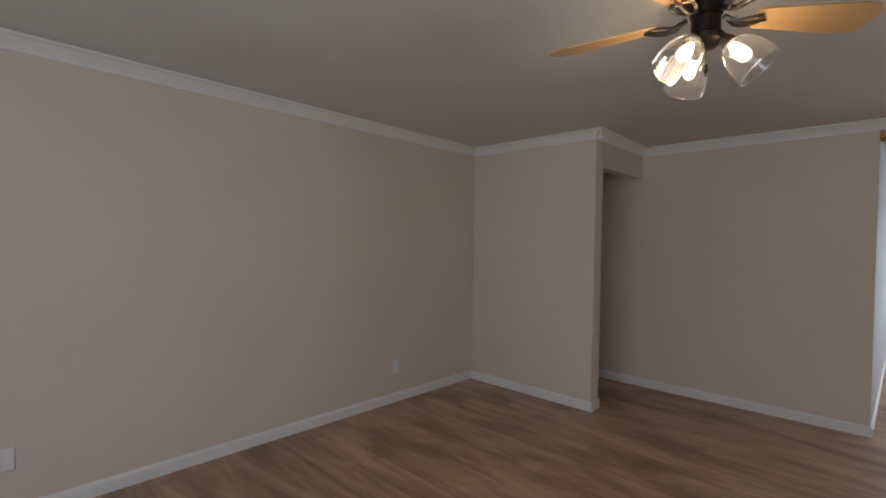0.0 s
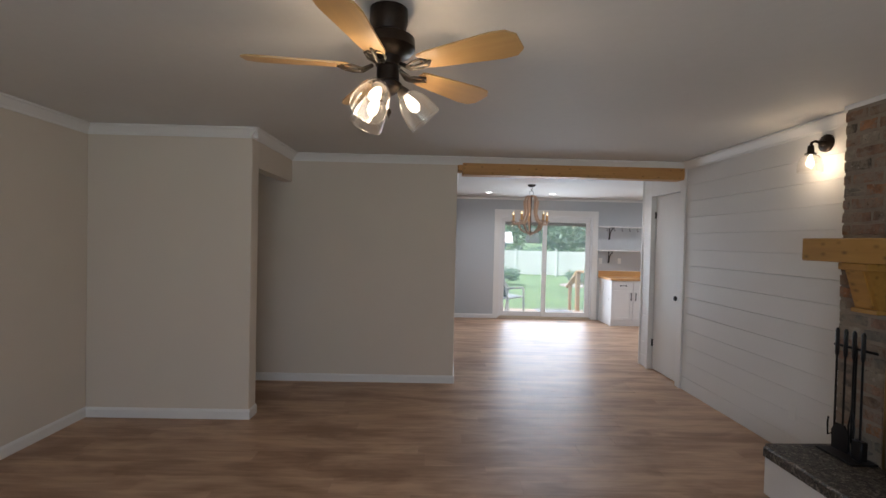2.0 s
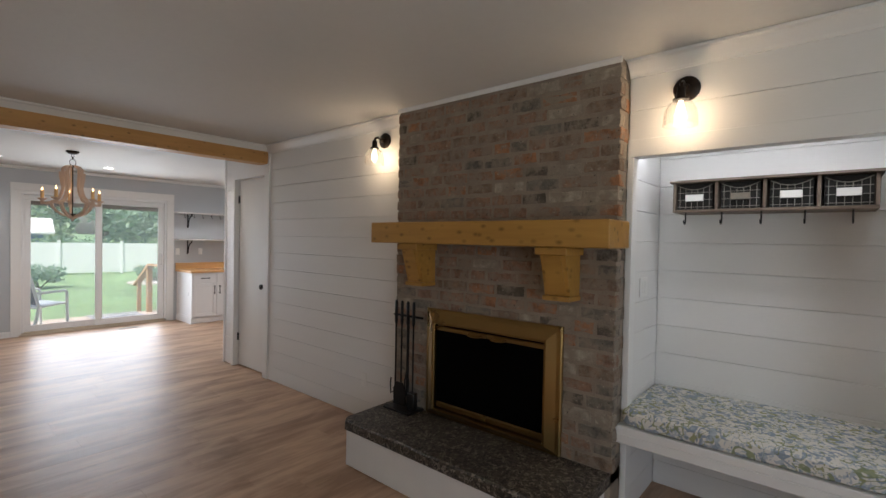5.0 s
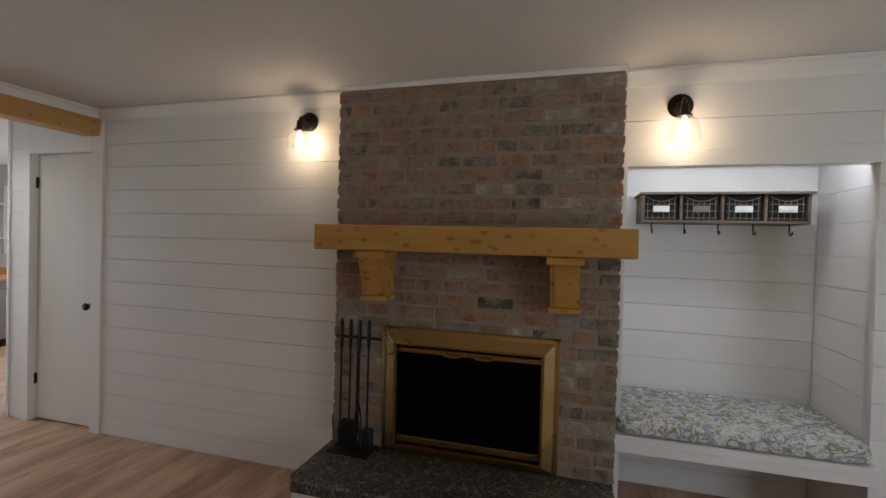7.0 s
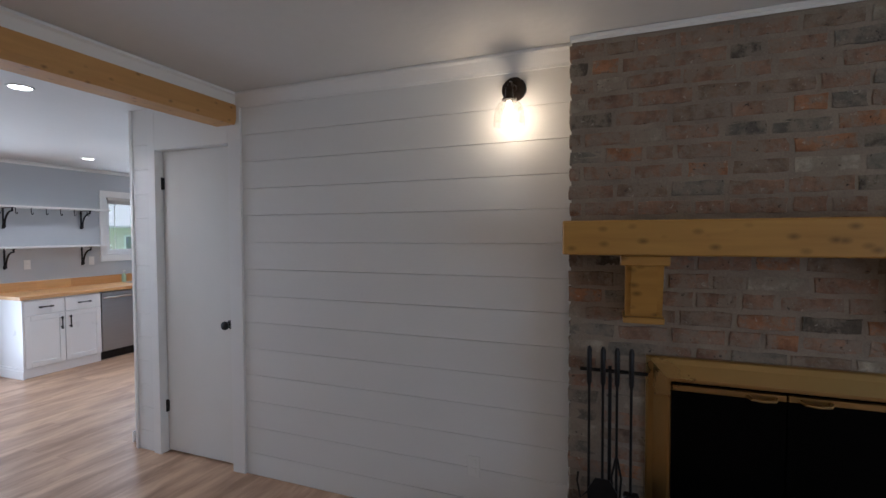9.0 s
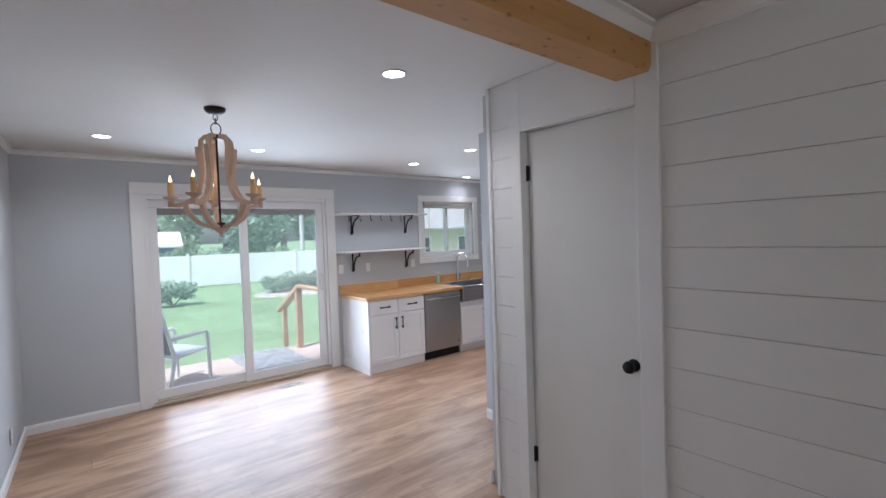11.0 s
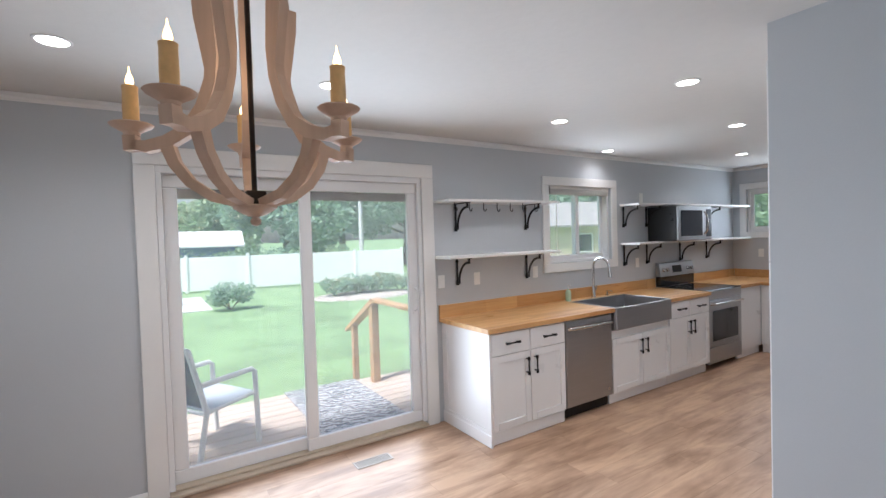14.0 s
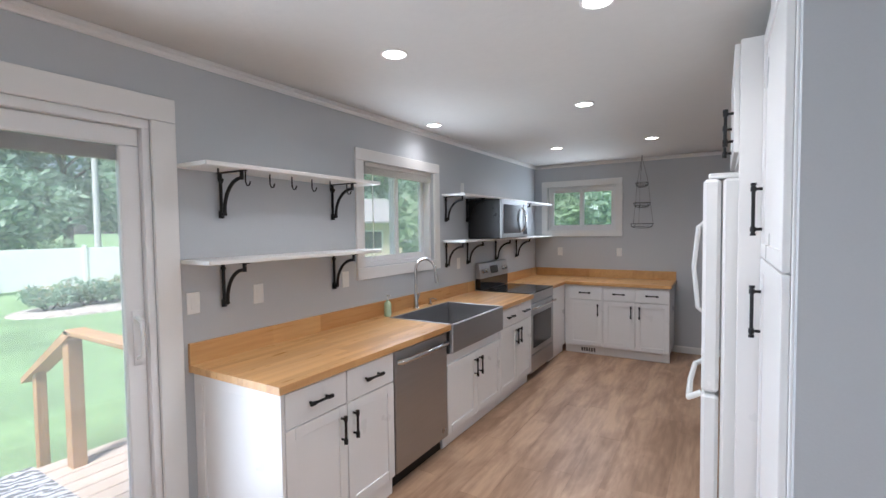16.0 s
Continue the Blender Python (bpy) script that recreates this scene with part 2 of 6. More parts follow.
BOXWOOD = wood("grey_brown_box_wood", (0.20, 0.15, 0.11), (0.11, 0.08, 0.06), 0.6, axis=1, per_object=0.3)
AGGREGATE = speckle("exposed_aggregate", [(0.014, 0.012, 0.010), (0.055, 0.046, 0.033), (0.085, 0.071, 0.054), (0.024, 0.020, 0.016), (0.07, 0.058, 0.043), (0.22, 0.19, 0.155)], 85, 0.5, 1.0)


def floral_material():
    """Cream cloth printed with dusty blue blooms and olive vines."""
    m = mat("floral_cushion_cloth", (0.72, 0.70, 0.65), 0.85, vary=0.04, scale=20, grain=300, bump=0.15)
    n = m.node_tree.nodes
    p = n["Principled BSDF"]
    col = p.inputs["Base Color"].links[0].from_socket
    tc = n.new("ShaderNodeTexCoord")
    for sc, lo, hi, tint, band, shift in ((19, 0.53, 0.57, (0.20, 0.27, 0.37), False, 0), (30, 0.56, 0.59, (0.40, 0.46, 0.52), False, 7), (9, 0.012, 0.022, (0.22, 0.26, 0.12), True, 3), (19, 0.63, 0.65, (0.30, 0.31, 0.14), False, 11)):
        mp, nz, ra, mx = n.new("ShaderNodeMapping"), n.new("ShaderNodeTexNoise"), n.new("ShaderNodeMapRange"), n.new("ShaderNodeMix")
        mp.inputs["Location"].default_value = (shift, shift, shift)
        links(m, tc.outputs["Object"], mp.inputs["Vector"])
        links(m, mp.outputs[0], nz.inputs["Vector"])
        nz.inputs["Scale"].default_value, nz.inputs["Detail"].default_value, nz.inputs["Distortion"].default_value = sc, 1.5, 1.6
        value = nz.outputs["Fac"]
        if band:
            sub, ab = n.new("ShaderNodeMath"), n.new("ShaderNodeMath")
            sub.operation, ab.operation = "SUBTRACT", "ABSOLUTE"
            sub.inputs[1].default_value = 0.5
            links(m, value, sub.inputs[0])
            links(m, sub.outputs[0], ab.inputs[0])
            value = ab.outputs[0]
        ra.inputs["From Min"].default_value, ra.inputs["From Max"].default_value = lo, hi
        ra.inputs["To Min"].default_value, ra.inputs["To Max"].default_value = (0.85, 0) if band else (0, 0.85)
        links(m, value, ra.inputs["Value"])
        mx.data_type = "RGBA"
        mx.inputs[7].default_value = (*tint, 1)
        links(m, ra.outputs[0], mx.inputs[0])
        links(m, col, mx.inputs[6])
        col = mx.outputs[2]
    links(m, col, p.inputs["Base Color"])
    return m


FABRIC = floral_material()
# Pane veil paints the washed-out outdoor glare into the glass itself.
PANE = glass("veiled_window_glass", veil=0.16)
# A faint veil puts the bulb's glow into the lamp shades.
CLEAR = glass("seeded_clear_glass", (0.97, 0.96, 0.94), 0.04, veil=0.014, base=0.06, rim=0.75)
BULBGLOW = glow("lit_bulb", (1.0, 0.84, 0.62), 3.5)
FLAME = glow("lit_candle_bulb", (1.0, 0.62, 0.28), 3.5)
LEDGLOW = glow("lit_led_disc", (1.0, 0.95, 0.88), 7)
STRIPGLOW = glow("lit_led_strip", (0.95, 0.97, 1.0), 6)


# ---- mesh helpers ----
def grid_solid(bm, rings, closed=True):
    """Join rings of points into a tube with capped ends."""
    vs = [[bm.verts.new(p) for p in ring] for ring in rings]
    k = len(vs[0])
    for a, b in zip(vs, vs[1:]):
        for i in range(k):
            bm.faces.new((a[i], a[(i + 1) % k], b[(i + 1) % k], b[i]))
    if closed:
        bm.faces.new(vs[0][::-1])
        bm.faces.new(vs[-1])


def box(bm, x0, y0, z0, x1, y1, z1, b=0.0):
    """A box, with its edges chamfered by b."""
    x0, x1 = min(x0, x1), max(x0, x1)
    y0, y1 = min(y0, y1), max(y0, y1)
    z0, z1 = min(z0, z1), max(z0, z1)
    b = min(b, (x1 - x0) * 0.45, (y1 - y0) * 0.45, (z1 - z0) * 0.45)
    if b <= 0:
        grid_solid(bm, [[(x0, y0, z), (x1, y0, z), (x1, y1, z), (x0, y1, z)] for z in (z0, z1)])
        return
    def ring(z, d):
        return [(x0 + d, y0 + b, z), (x0 + b, y0 + d, z), (x1 - b, y0 + d, z), (x1 - d, y0 + b, z),
                (x1 - d, y1 - b, z), (x1 - b, y1 - d, z), (x0 + b, y1 - d, z), (x0 + d, y1 - b, z)]
    grid_solid(bm, [ring(z0, b * 0.98), ring(z0 + b, 0), ring(z1 - b, 0), ring(z1, b * 0.98)])


def tube(bm, pts, r, seg=8):
    """A round bar through the points; r is one radius or one for each point."""
    pts = [Vector(p) for p in pts]
    rs = r if isinstance(r, (list, tuple)) else [r] * len(pts)
    rings, ref = [], None
    for i, p in enumerate(pts):
        d = (pts[min(i + 1, len(pts) - 1)] - pts[max(i - 1, 0)]).normalized()
        if ref is None:
            ref = Vector((0, 0, 1)) if abs(d.z) < 0.9 else Vector((1, 0, 0))
        u = d.cross(ref).normalized()
        w = u.cross(d).normalized()
        ref = w
        rings.append([p + (u * math.cos(a) + w * math.sin(a)) * rs[i] for a in [2 * math.pi * k / seg for k in range(seg)]])
    grid_solid(bm, rings)


def lathe(bm, profile, seg=20, m=None):
    """Turn a profile of (radius, height) round z; m places it."""
    m = m or Matrix()
    rings = [[m @ Vector((r * math.cos(2 * math.pi * k / seg), r * math.sin(2 * math.pi * k / seg), z)) for k in range(seg)] for r, z in profile]
    grid_solid(bm, rings, closed=True)


def prism(bm, poly, h0, h1, axis="x"):
    """A flat outline drawn out along an axis; the outline gives the other two coordinates in order."""
    def at(p, h):
        return {"x": (h, p[0], p[1]), "y": (p[0], h, p[1]), "z": (p[0], p[1], h)}[axis]
    grid_solid(bm, [[at(p, h0) for p in poly], [at(p, h1) for p in poly]])


def bar(bm, pts, w, h):
    """A flat-sided bar of width w (sideways) and height h along points in the x-z plane at y = 0."""
    rings = []
    pts = [Vector(p) for p in pts]
    for i, p in enumerate(pts):
        d = (pts[min(i + 1, len(pts) - 1)] - pts[max(i - 1, 0)]).normalized()
        nrm = Vector((-d.z, 0, d.x))
        hh = h[i] if isinstance(h, (list, tuple)) else h
        rings.append([p + nrm * hh / 2 + Vector((0, -w / 2, 0)), p + nrm * hh / 2 + Vector((0, w / 2, 0)),
                      p - nrm * hh / 2 + Vector((0, w / 2, 0)), p - nrm * hh / 2 + Vector((0, -w / 2, 0))])
    grid_solid(bm, rings)


def mesh_of(bm, name, material, smooth=False):
    bmesh.ops.recalc_face_normals(bm, faces=bm.faces)
    me = bpy.data.meshes.new(name)
    bm.to_mesh(me)
    bm.free()
    me.materials.append(material)
    if smooth:
        me.shade_smooth()
    return me


def auto(me, angle=40):
    """Smooth faces with sharp edges kept."""
    me.shade_smooth()
    me.set_sharp_from_angle(angle=radians(angle))
    return me


def part(name, bm, material, parent=None, label="", smooth=False):
    """Link a bmesh as one mesh object under a thing or a part."""
    me = mesh_of(bm, name, material)
    if smooth:
        auto(me)
    ob = new(name, me)
    if parent:
        ob.parent = parent
    if label:
        ob["label"] = label
    return ob


def boxes(name, material, parent, *bs, b=0.0, label=""):
    bm = bmesh.new()
    for q in bs:
        box(bm, *q, b=b)
    return part(name, bm, material, parent, label)


def thing(name, label, category, m=None, group=""):
    ob = new(name)
    ob.empty_display_size = 0.1
    if m is not None:
        ob.matrix_world = m
    return tagged(ob, label, category, group)


def structure(name, material, bs, label, b=0.0):
    bm = bmesh.new()
    for q in bs:
        box(bm, *q, b=b)
    return tagged(part(name, bm, material), label, "", "", "structure")


# ---- the shell ----
T = 0.12
WX, EX = -2.58, 3.12
SY, NY, BY = -1.20, 9.79, 9.14
HX = 8.92

floor = structure("floor", MORTAR, [(WX - T, SY - T, -0.12, EX + 0.9, NY + 0.14, -0.006), (EX + 0.9, 6.3, -0.12, HX + T, NY + 0.14, -0.006)], "oak-look vinyl plank floor running through all rooms")
structure("ceiling", CEILING, [(WX - T, SY - T, CEIL, HX + T, 5.47, CEIL + 0.12), (WX - T, 5.47, CEIL, HX + T, NY + 0.15, CEIL + 0.12)], "off-white painted ceiling with a light skip-trowel texture")
structure("wall_west", CREAM, [(WX - T, SY - T, 0, WX, 5.6, CEIL)], "plain cream painted living room wall")
# Unseen overhang, added only to block direct sun at the front window.
structure("roof_front", TRIM, [(WX - 0.6, SY - 1.0, CEIL + 0.121, HX + 0.8, SY - T - 0.001, CEIL + 0.2)], "unseen front overhang added to keep sun out of the window")
structure("wall_south", CREAM, [(WX, SY - T, 0, -0.9, SY, CEIL), (1.5, SY - T, 0, EX + 0.7, SY, CEIL), (-0.9, SY - T, 0, 1.5, SY, 0.7), (-0.9, SY - T, 2.0, 1.5, SY, CEIL)], "cream painted living room wall with a window")
structure("wall_bump", CREAM, [(WX, 4.300, 0, -1.195, 4.45, CEIL)], "cream painted wall beside the hallway opening", b=0.006)
structure("wall_hall_header", CREAM, [(-1.31, 4.45, 2.175, -1.195, 5.394, CEIL)], "cream painted header over the hallway opening")
structure("wall_middle", CREAM, [(WX, 5.394, 0, 0.604, 5.50, CEIL)], "cream painted wall between living and dining room", b=0.004)

# slightly skewed dining room wall
dw = bmesh.new()
prism(dw, [(0.604, 5.504), (0.745, NY + 0.1), (0.60, NY + 0.1), (0.47, 5.504)], 0, CEIL, "z")
tagged(part("wall_dining", dw, GREYBLUE), "grey-blue painted dining room wall", "", "", "structure")


def wall_with_holes(name, material, a0, a1, depth0, depth1, holes, label, along="x", top=CEIL):
    """A wall along x or y with rectangular holes (a0, a1, z0, z1), cut as boxes side by side."""
    cuts = sorted(holes)
    bs, cur = [], a0
    for h0, h1, z0, z1 in cuts:
        bs.append((cur, h0, 0, top))
        if z0 > 0:
            bs.append((h0, h1, 0, z0))
        bs.append((h0, h1, z1, top))
        cur = h1
    bs.append((cur, a1, 0, top))
    if along == "x":
        return structure(name, material, [(p, depth0, z0, q, depth1, z1) for p, q, z0, z1 in bs], label)
    return structure(name, material, [(depth0, p, z0, depth1, q, z1) for p, q, z0, z1 in bs], label)


SL = (1.70, 3.62, 0.0, 2.13)
W1 = (5.13, 6.13, 1.31, 2.12)
W2 = (8.666, 9.60, 1.558, 2.167)
wall_with_holes("wall_north", GREYBLUE, 0.62, HX + T, NY, NY + 0.15, [SL, W1], "grey-blue painted kitchen wall with a patio door and a window")
wall_with_holes("wall_end", GREYBLUE, 6.3, NY, HX, HX + 0.15, [W2], "grey-blue painted kitchen end wall with a small window", along="y")
structure("wall_kitchen_south", GREYBLUE, [(EX + 0.9, 6.3, 0, HX, 6.42, CEIL)], "grey-blue painted kitchen wall behind the cabinets")
structure("wall_closet_return", GREYBLUE, [(3.192, 6.387, 0, 3.962, 6.4995, CEIL), (3.912, 6.50, 0, 3.962, 7.293, CEIL)], "grey-blue painted wall beside the pantry")

# the wall with the fireplace, boards on it
DY0, DY1, DZ = 5.446, 6.130, 2.19
NK0, NK1, NKZ = 0.475, 1.615, 1.985
structure("wall_east", TRIM, [(EX + 0.02, NK1, 0, EX + 0.07, DY0, CEIL), (EX + 0.02, DY0, DZ, EX + 0.07, DY1, CEIL), (EX + 0.02, DY1, 0, EX + 0.07, 6.385, CEIL),
    (EX + 0.02, NK0, NKZ, EX + 0.07, NK1, CEIL), (EX + 0.02, SY, 0, EX + 0.07, NK0, CEIL), (EX + 0.07, DY0 - 0.2, 0, EX + 0.14, DY1 + 0.2, CEIL)], "white painted board wall round the fireplace")
wall_east = bpy.data.objects["wall_east"]
structure("wall_nook", TRIM, [(3.72, NK0 - 0.07, 0, 3.78, NK1 + 0.07, CEIL), (EX + 0.07, NK1 + 0.02, 0, 3.72, NK1 + 0.07, CEIL), (EX + 0.07, NK0 - 0.07, 0, 3.72, NK0 - 0.02, CEIL),
    (EX + 0.07, NK0, 2.12, 3.72, NK1, 2.16)], "white board lined bench nook")
wall_nook = bpy.data.objects["wall_nook"]
structure("wall_header_dining", CEILING, [(0.60, 5.394, 2.415, EX + 0.02, 5.54, CEIL)], "white header above the cedar beam")


# ---- trim ----
def crown(name, a, b, inward, size=0.075, z=CEIL, material=None):
    """Crown moulding from a to b along a wall; inward is the horizontal way out of the wall."""
    a, b, n = Vector((*a, 0)), Vector((*b, 0)), Vector((*inward, 0))
    prof = [(0, -size), (0.012, -size), (0.016, -size * 0.82), (0.03, -size * 0.60), (size * 0.62, -size * 0.28), (size * 0.85, -0.016), (size * 0.85, -0.003), (0, -0.003)]
    bm = bmesh.new()
    grid_solid(bm, [[e + n * p + Vector((0, 0, z + q)) for p, q in prof] for e in (a, b)])
    return tagged(part(name, bm, material or TRIM), "white painted crown moulding", "", "", "structure")


def base(name, a, b, inward, h=0.085, t=0.014):
    a, b, n = Vector((*a, 0)), Vector((*b, 0)), Vector((*inward, 0))
    prof = [(0, 0), (t, 0), (t, h * 0.78), (t * 0.55, h * 0.92), (t * 0.3, h), (0, h)]
    bm = bmesh.new()
    grid_solid(bm, [[e + n * p + Vector((0, 0, q)) for p, q in prof] for e in (a, b)])
    return tagged(part(name, bm, TRIM), "white painted baseboard", "", "", "structure")


for i, (a, b, n) in enumerate([((WX, SY), (WX, 4.300), (1, 0)), ((WX, 4.300), (-1.14, 4.300), (0, -1)), ((-1.195, 4.245), (-1.195, 5.394), (1, 0)),
                               ((-1.195, 5.394), (EX, 5.394), (0, -1)), ((EX, 3.264), (EX, 5.394), (-1, 0)), ((EX, SY), (EX, 1.62), (-1, 0)),
                               ((WX, SY), (EX, SY), (0, 1)), ((2.985, 1.62), (2.985, 3.264), (-0.35, 0)),
                               ((0.612, 5.55), (0.742, NY), (1, -0.03)), ((0.74, NY), (HX, NY), (0, -1)), ((HX, 6.42), (HX, NY), (-1, 0))]):
    crown("crown_%d" % (i + 1), a, b, n, (0.032 if i == 7 else 0.085) if i < 8 else 0.045)
for i, (a, b, n) in enumerate([((WX, SY), (WX, 4.300), (1, 0)), ((WX, 4.300), (-1.181, 4.300), (0, -1)), ((-1.195, 4.300), (-1.195, 4.45), (1, 0)), ((WX, 5.394), (0.604, 5.394), (0, -1)),
                               ((0.604, 5.38), (0.604, 5.50), (1, 0)), ((0.606, 5.504), (0.743, NY), (1, -0.03)), ((0.745, NY), (1.60, NY), (0, -1)), ((WX, SY), (EX, SY), (0, 1)),
                               ((3.17, 6.505), (3.912, 6.505), (0, 1)), ((3.912, 6.51), (3.912, 7.293), (-1, 0)), ((HX, 6.42), (HX, 8.0), (-1, 0))]):
    base("baseboard_%d" % (i + 1), a, b, n)
structure("trim_closet_corner", TRIM, [(EX - 0.012, 6.366, 0, EX + 0.071, 6.392, CEIL - 0.002)], "white corner board at the end of the board wall", b=0.003)

# cedar beam across the dining opening
beam = thing("ceiling_beam", "knotty cedar beam spanning the opening to the dining room", "beam")
bm = bmesh.new()
prism(bm, [(5.372, 2.335), (5.384, 2.30), (5.538, 2.30), (5.55, 2.312), (5.55, 2.425), (5.372, 2.425)], 0.66, EX - 0.002, "x")
box(bm, 0.606, 5.384, 2.335, 0.66, 5.54, 2.425, 0.012)
part("timber", bm, CEDARX, beam)

# closet door in the board wall
door = thing("closet_door", "flat white closet door with black knob, closed", "door", pose(EX + 0.045, 0, 0))
boxes("leaf", mat("white_door_paint", (0.78, 0.77, 0.74), 0.35, vary=0.02, bump=0.03), door, (0, DY0 + 0.006, 0.012, 0.035, DY1 - 0.006, DZ - 0.006), b=0.003)
for z in (0.34, 1.955):
    bm = bmesh.new()
    box(bm, -0.008, DY1 - 0.022, z - 0.042, 0.002, DY1 - 0.004, z + 0.042, 0.002)
    tube(bm, [(-0.01, DY1 - 0.008, z - 0.044), (-0.01, DY1 - 0.008, z + 0.044)], 0.006, 8)
    part("hinge", bm, BLACK, door, "black steel hinge", True)
bm = bmesh.new()
lathe(bm, [(0.03, 0), (0.03, 0.006), (0.012, 0.01), (0.011, 0.03), (0.022, 0.036), (0.03, 0.048), (0.027, 0.06), (0.012, 0.066)], 18, pose(0, DY0 + 0.065, 0.975, 0, -90, 0))
part("knob", bm, BLACK, door, "round matt black knob", True)
for i, q in enumerate([(DY0 - 0.10, DY0 + 0.004, 0, CEIL - 0.002), (DY1 - 0.004, DY1 + 0.065, 0, CEIL - 0.002), (DY0 + 0.0045, DY1 - 0.0045, DZ - 0.004, CEIL - 0.002)]):
    structure("door_casing_%d" % (i + 1), TRIM, [(EX - 0.016, q[0], q[2], EX + 0.05, q[1], q[3])], "white flat door casing", b=0.002)


# ---- fireplace ----
FX, FY0, FY1, HZ = 2.988, 1.622, 3.264, 0.312
chimney = thing("chimney_breast", "red-brown reclaimed brick chimney breast with smeared grey mortar", "fireplace")
for q in ((FX + 0.0035, FY0 + 0.008, 0, EX + 0.02, 1.95, CEIL - 0.002), (FX + 0.0035, 2.88, 0, EX + 0.02, FY1 - 0.008, CEIL - 0.002), (FX + 0.0035, 1.9505, 1.0, EX + 0.02, 2.8795, CEIL - 0.002), (EX - 0.03, 1.9505, 0, EX + 0.02, 2.8795, 0.9995)):
    boxes("mortar_bed", MORTAR, chimney, q)

hearth = thing("hearth", "raised hearth with dark exposed aggregate slab on a white base", "hearth")
boxes("hearth_base", WHITEBASE, hearth, (2.515, 1.66, 0, EX + 0.01, 3.235, HZ - 0.065), b=0.006)
bm = bmesh.new()
outline = [(EX, 1.63), (EX, 3.27), (2.53, 3.255), (2.498, 3.225), (2.492, 1.70), (2.53, 1.63)]
grid_solid(bm, [[(x, y, HZ - 0.065) for x, y in outline], [(x, y, HZ - 0.012) for x, y in outline], [(x + (0.01 if x < 3 else 0), y, HZ) for x, y in outline]])
part("slab", bm, AGGREGATE, hearth, "dark pebbled concrete slab")

mantel = thing("mantel_shelf", "chunky knotty cedar mantel beam on two corbels", "mantel")
boxes("mantel_beam", CEDAR, mantel, (2.735, 1.570, 1.498, FX + 0.02, 3.268, 1.638), b=0.006)
for y in (1.895, 2.95):
    bm = bmesh.new()
    prism(bm, [(FX, 1.4975), (2.80, 1.4975), (2.80, 1.455), (2.868, 1.235), (FX, 1.235)], y - 0.072, y + 0.072, "y")
    cb = part("corbel", bm, CEDAR, mantel, "tapered cedar corbel with a raised panel")
    bm = bmesh.new()
    prism(bm, [(2.790, 1.452), (2.858, 1.242), (2.868, 1.242), (2.80, 1.452)], y - 0.050, y + 0.050, "y")
    part("face_panel", bm, CEDAR, cb)
    boxes("cap", CEDAR, cb, (2.772, y - 0.092, 1.455, FX - 0.002, y + 0.092, 1.4955), b=0.004)
    boxes("foot", CEDAR, cb, (2.848, y - 0.080, 1.208, FX - 0.002, y + 0.080, 1.234), b=0.003)

fire = thing("fireplace_doors", "antique brass fireplace surround with dark glass doors", "fireplace")
fy0, fy1, fz0, fz1 = 1.908, 2.932, HZ + 0.002, 1.050
iy0, iy1, iz0, iz1 = 2.008, 2.832, 0.44, 0.948
bm = bmesh.new()


def frame_ring(d, x):
    """One rectangle of the mitred surround, d in from its outer edge."""
    return [(x, fy0 + d, fz0 + d * 0.6), (x, fy1 - d, fz0 + d * 0.6), (x, fy1 - d, fz1 - d), (x, fy0 + d, fz1 - d)]


grid_solid(bm, [frame_ring(0, FX + 0.02), frame_ring(0, FX - 0.014), frame_ring(0.008, FX - 0.020), frame_ring(0.030, FX - 0.024), frame_ring(0.082, FX - 0.052), frame_ring(0.095, FX - 0.052), frame_ring(0.1, FX - 0.044), frame_ring(0.1, FX - 0.005)], False)
part("surround", bm, BRASS, fire, "wide mitred antique brass frame")
boxes("firebox", SOOT_AND_RECESS, fire, (FX + 0.06, iy0, iz0 - 0.06, FX + 0.07, iy1, iz1))
for y0, y1 in ((iy0 + 0.004, 2.410), (2.415, iy1 - 0.004)):
    pan = boxes("glass_door", FIREGLASS, fire, (FX - 0.022, y0, iz0 - 0.02, FX - 0.016, y1, iz1 - 0.04), label="black glass door")
    boxes("top_rail", BRASS, pan, (FX - 0.03, y0, iz1 - 0.04, FX - 0.012, y1, iz1 - 0.012), b=0.003)
    boxes("bottom_rail", BRASS, pan, (FX - 0.03, y0, iz0 - 0.058, FX - 0.012, y1, iz0 - 0.021), b=0.003)
for y in (2.32, 2.50):
    bm = bmesh.new()
    tube(bm, [(FX - 0.03, y - 0.05, iz1 - 0.03), (FX - 0.055, y - 0.04, iz1 - 0.035), (FX - 0.06, y, iz1 - 0.037), (FX - 0.055, y + 0.04, iz1 - 0.035), (FX - 0.03, y + 0.05, iz1 - 0.03)], 0.007, 8)
    part("pull", bm, BRASS, fire, "brass pull handle", True)

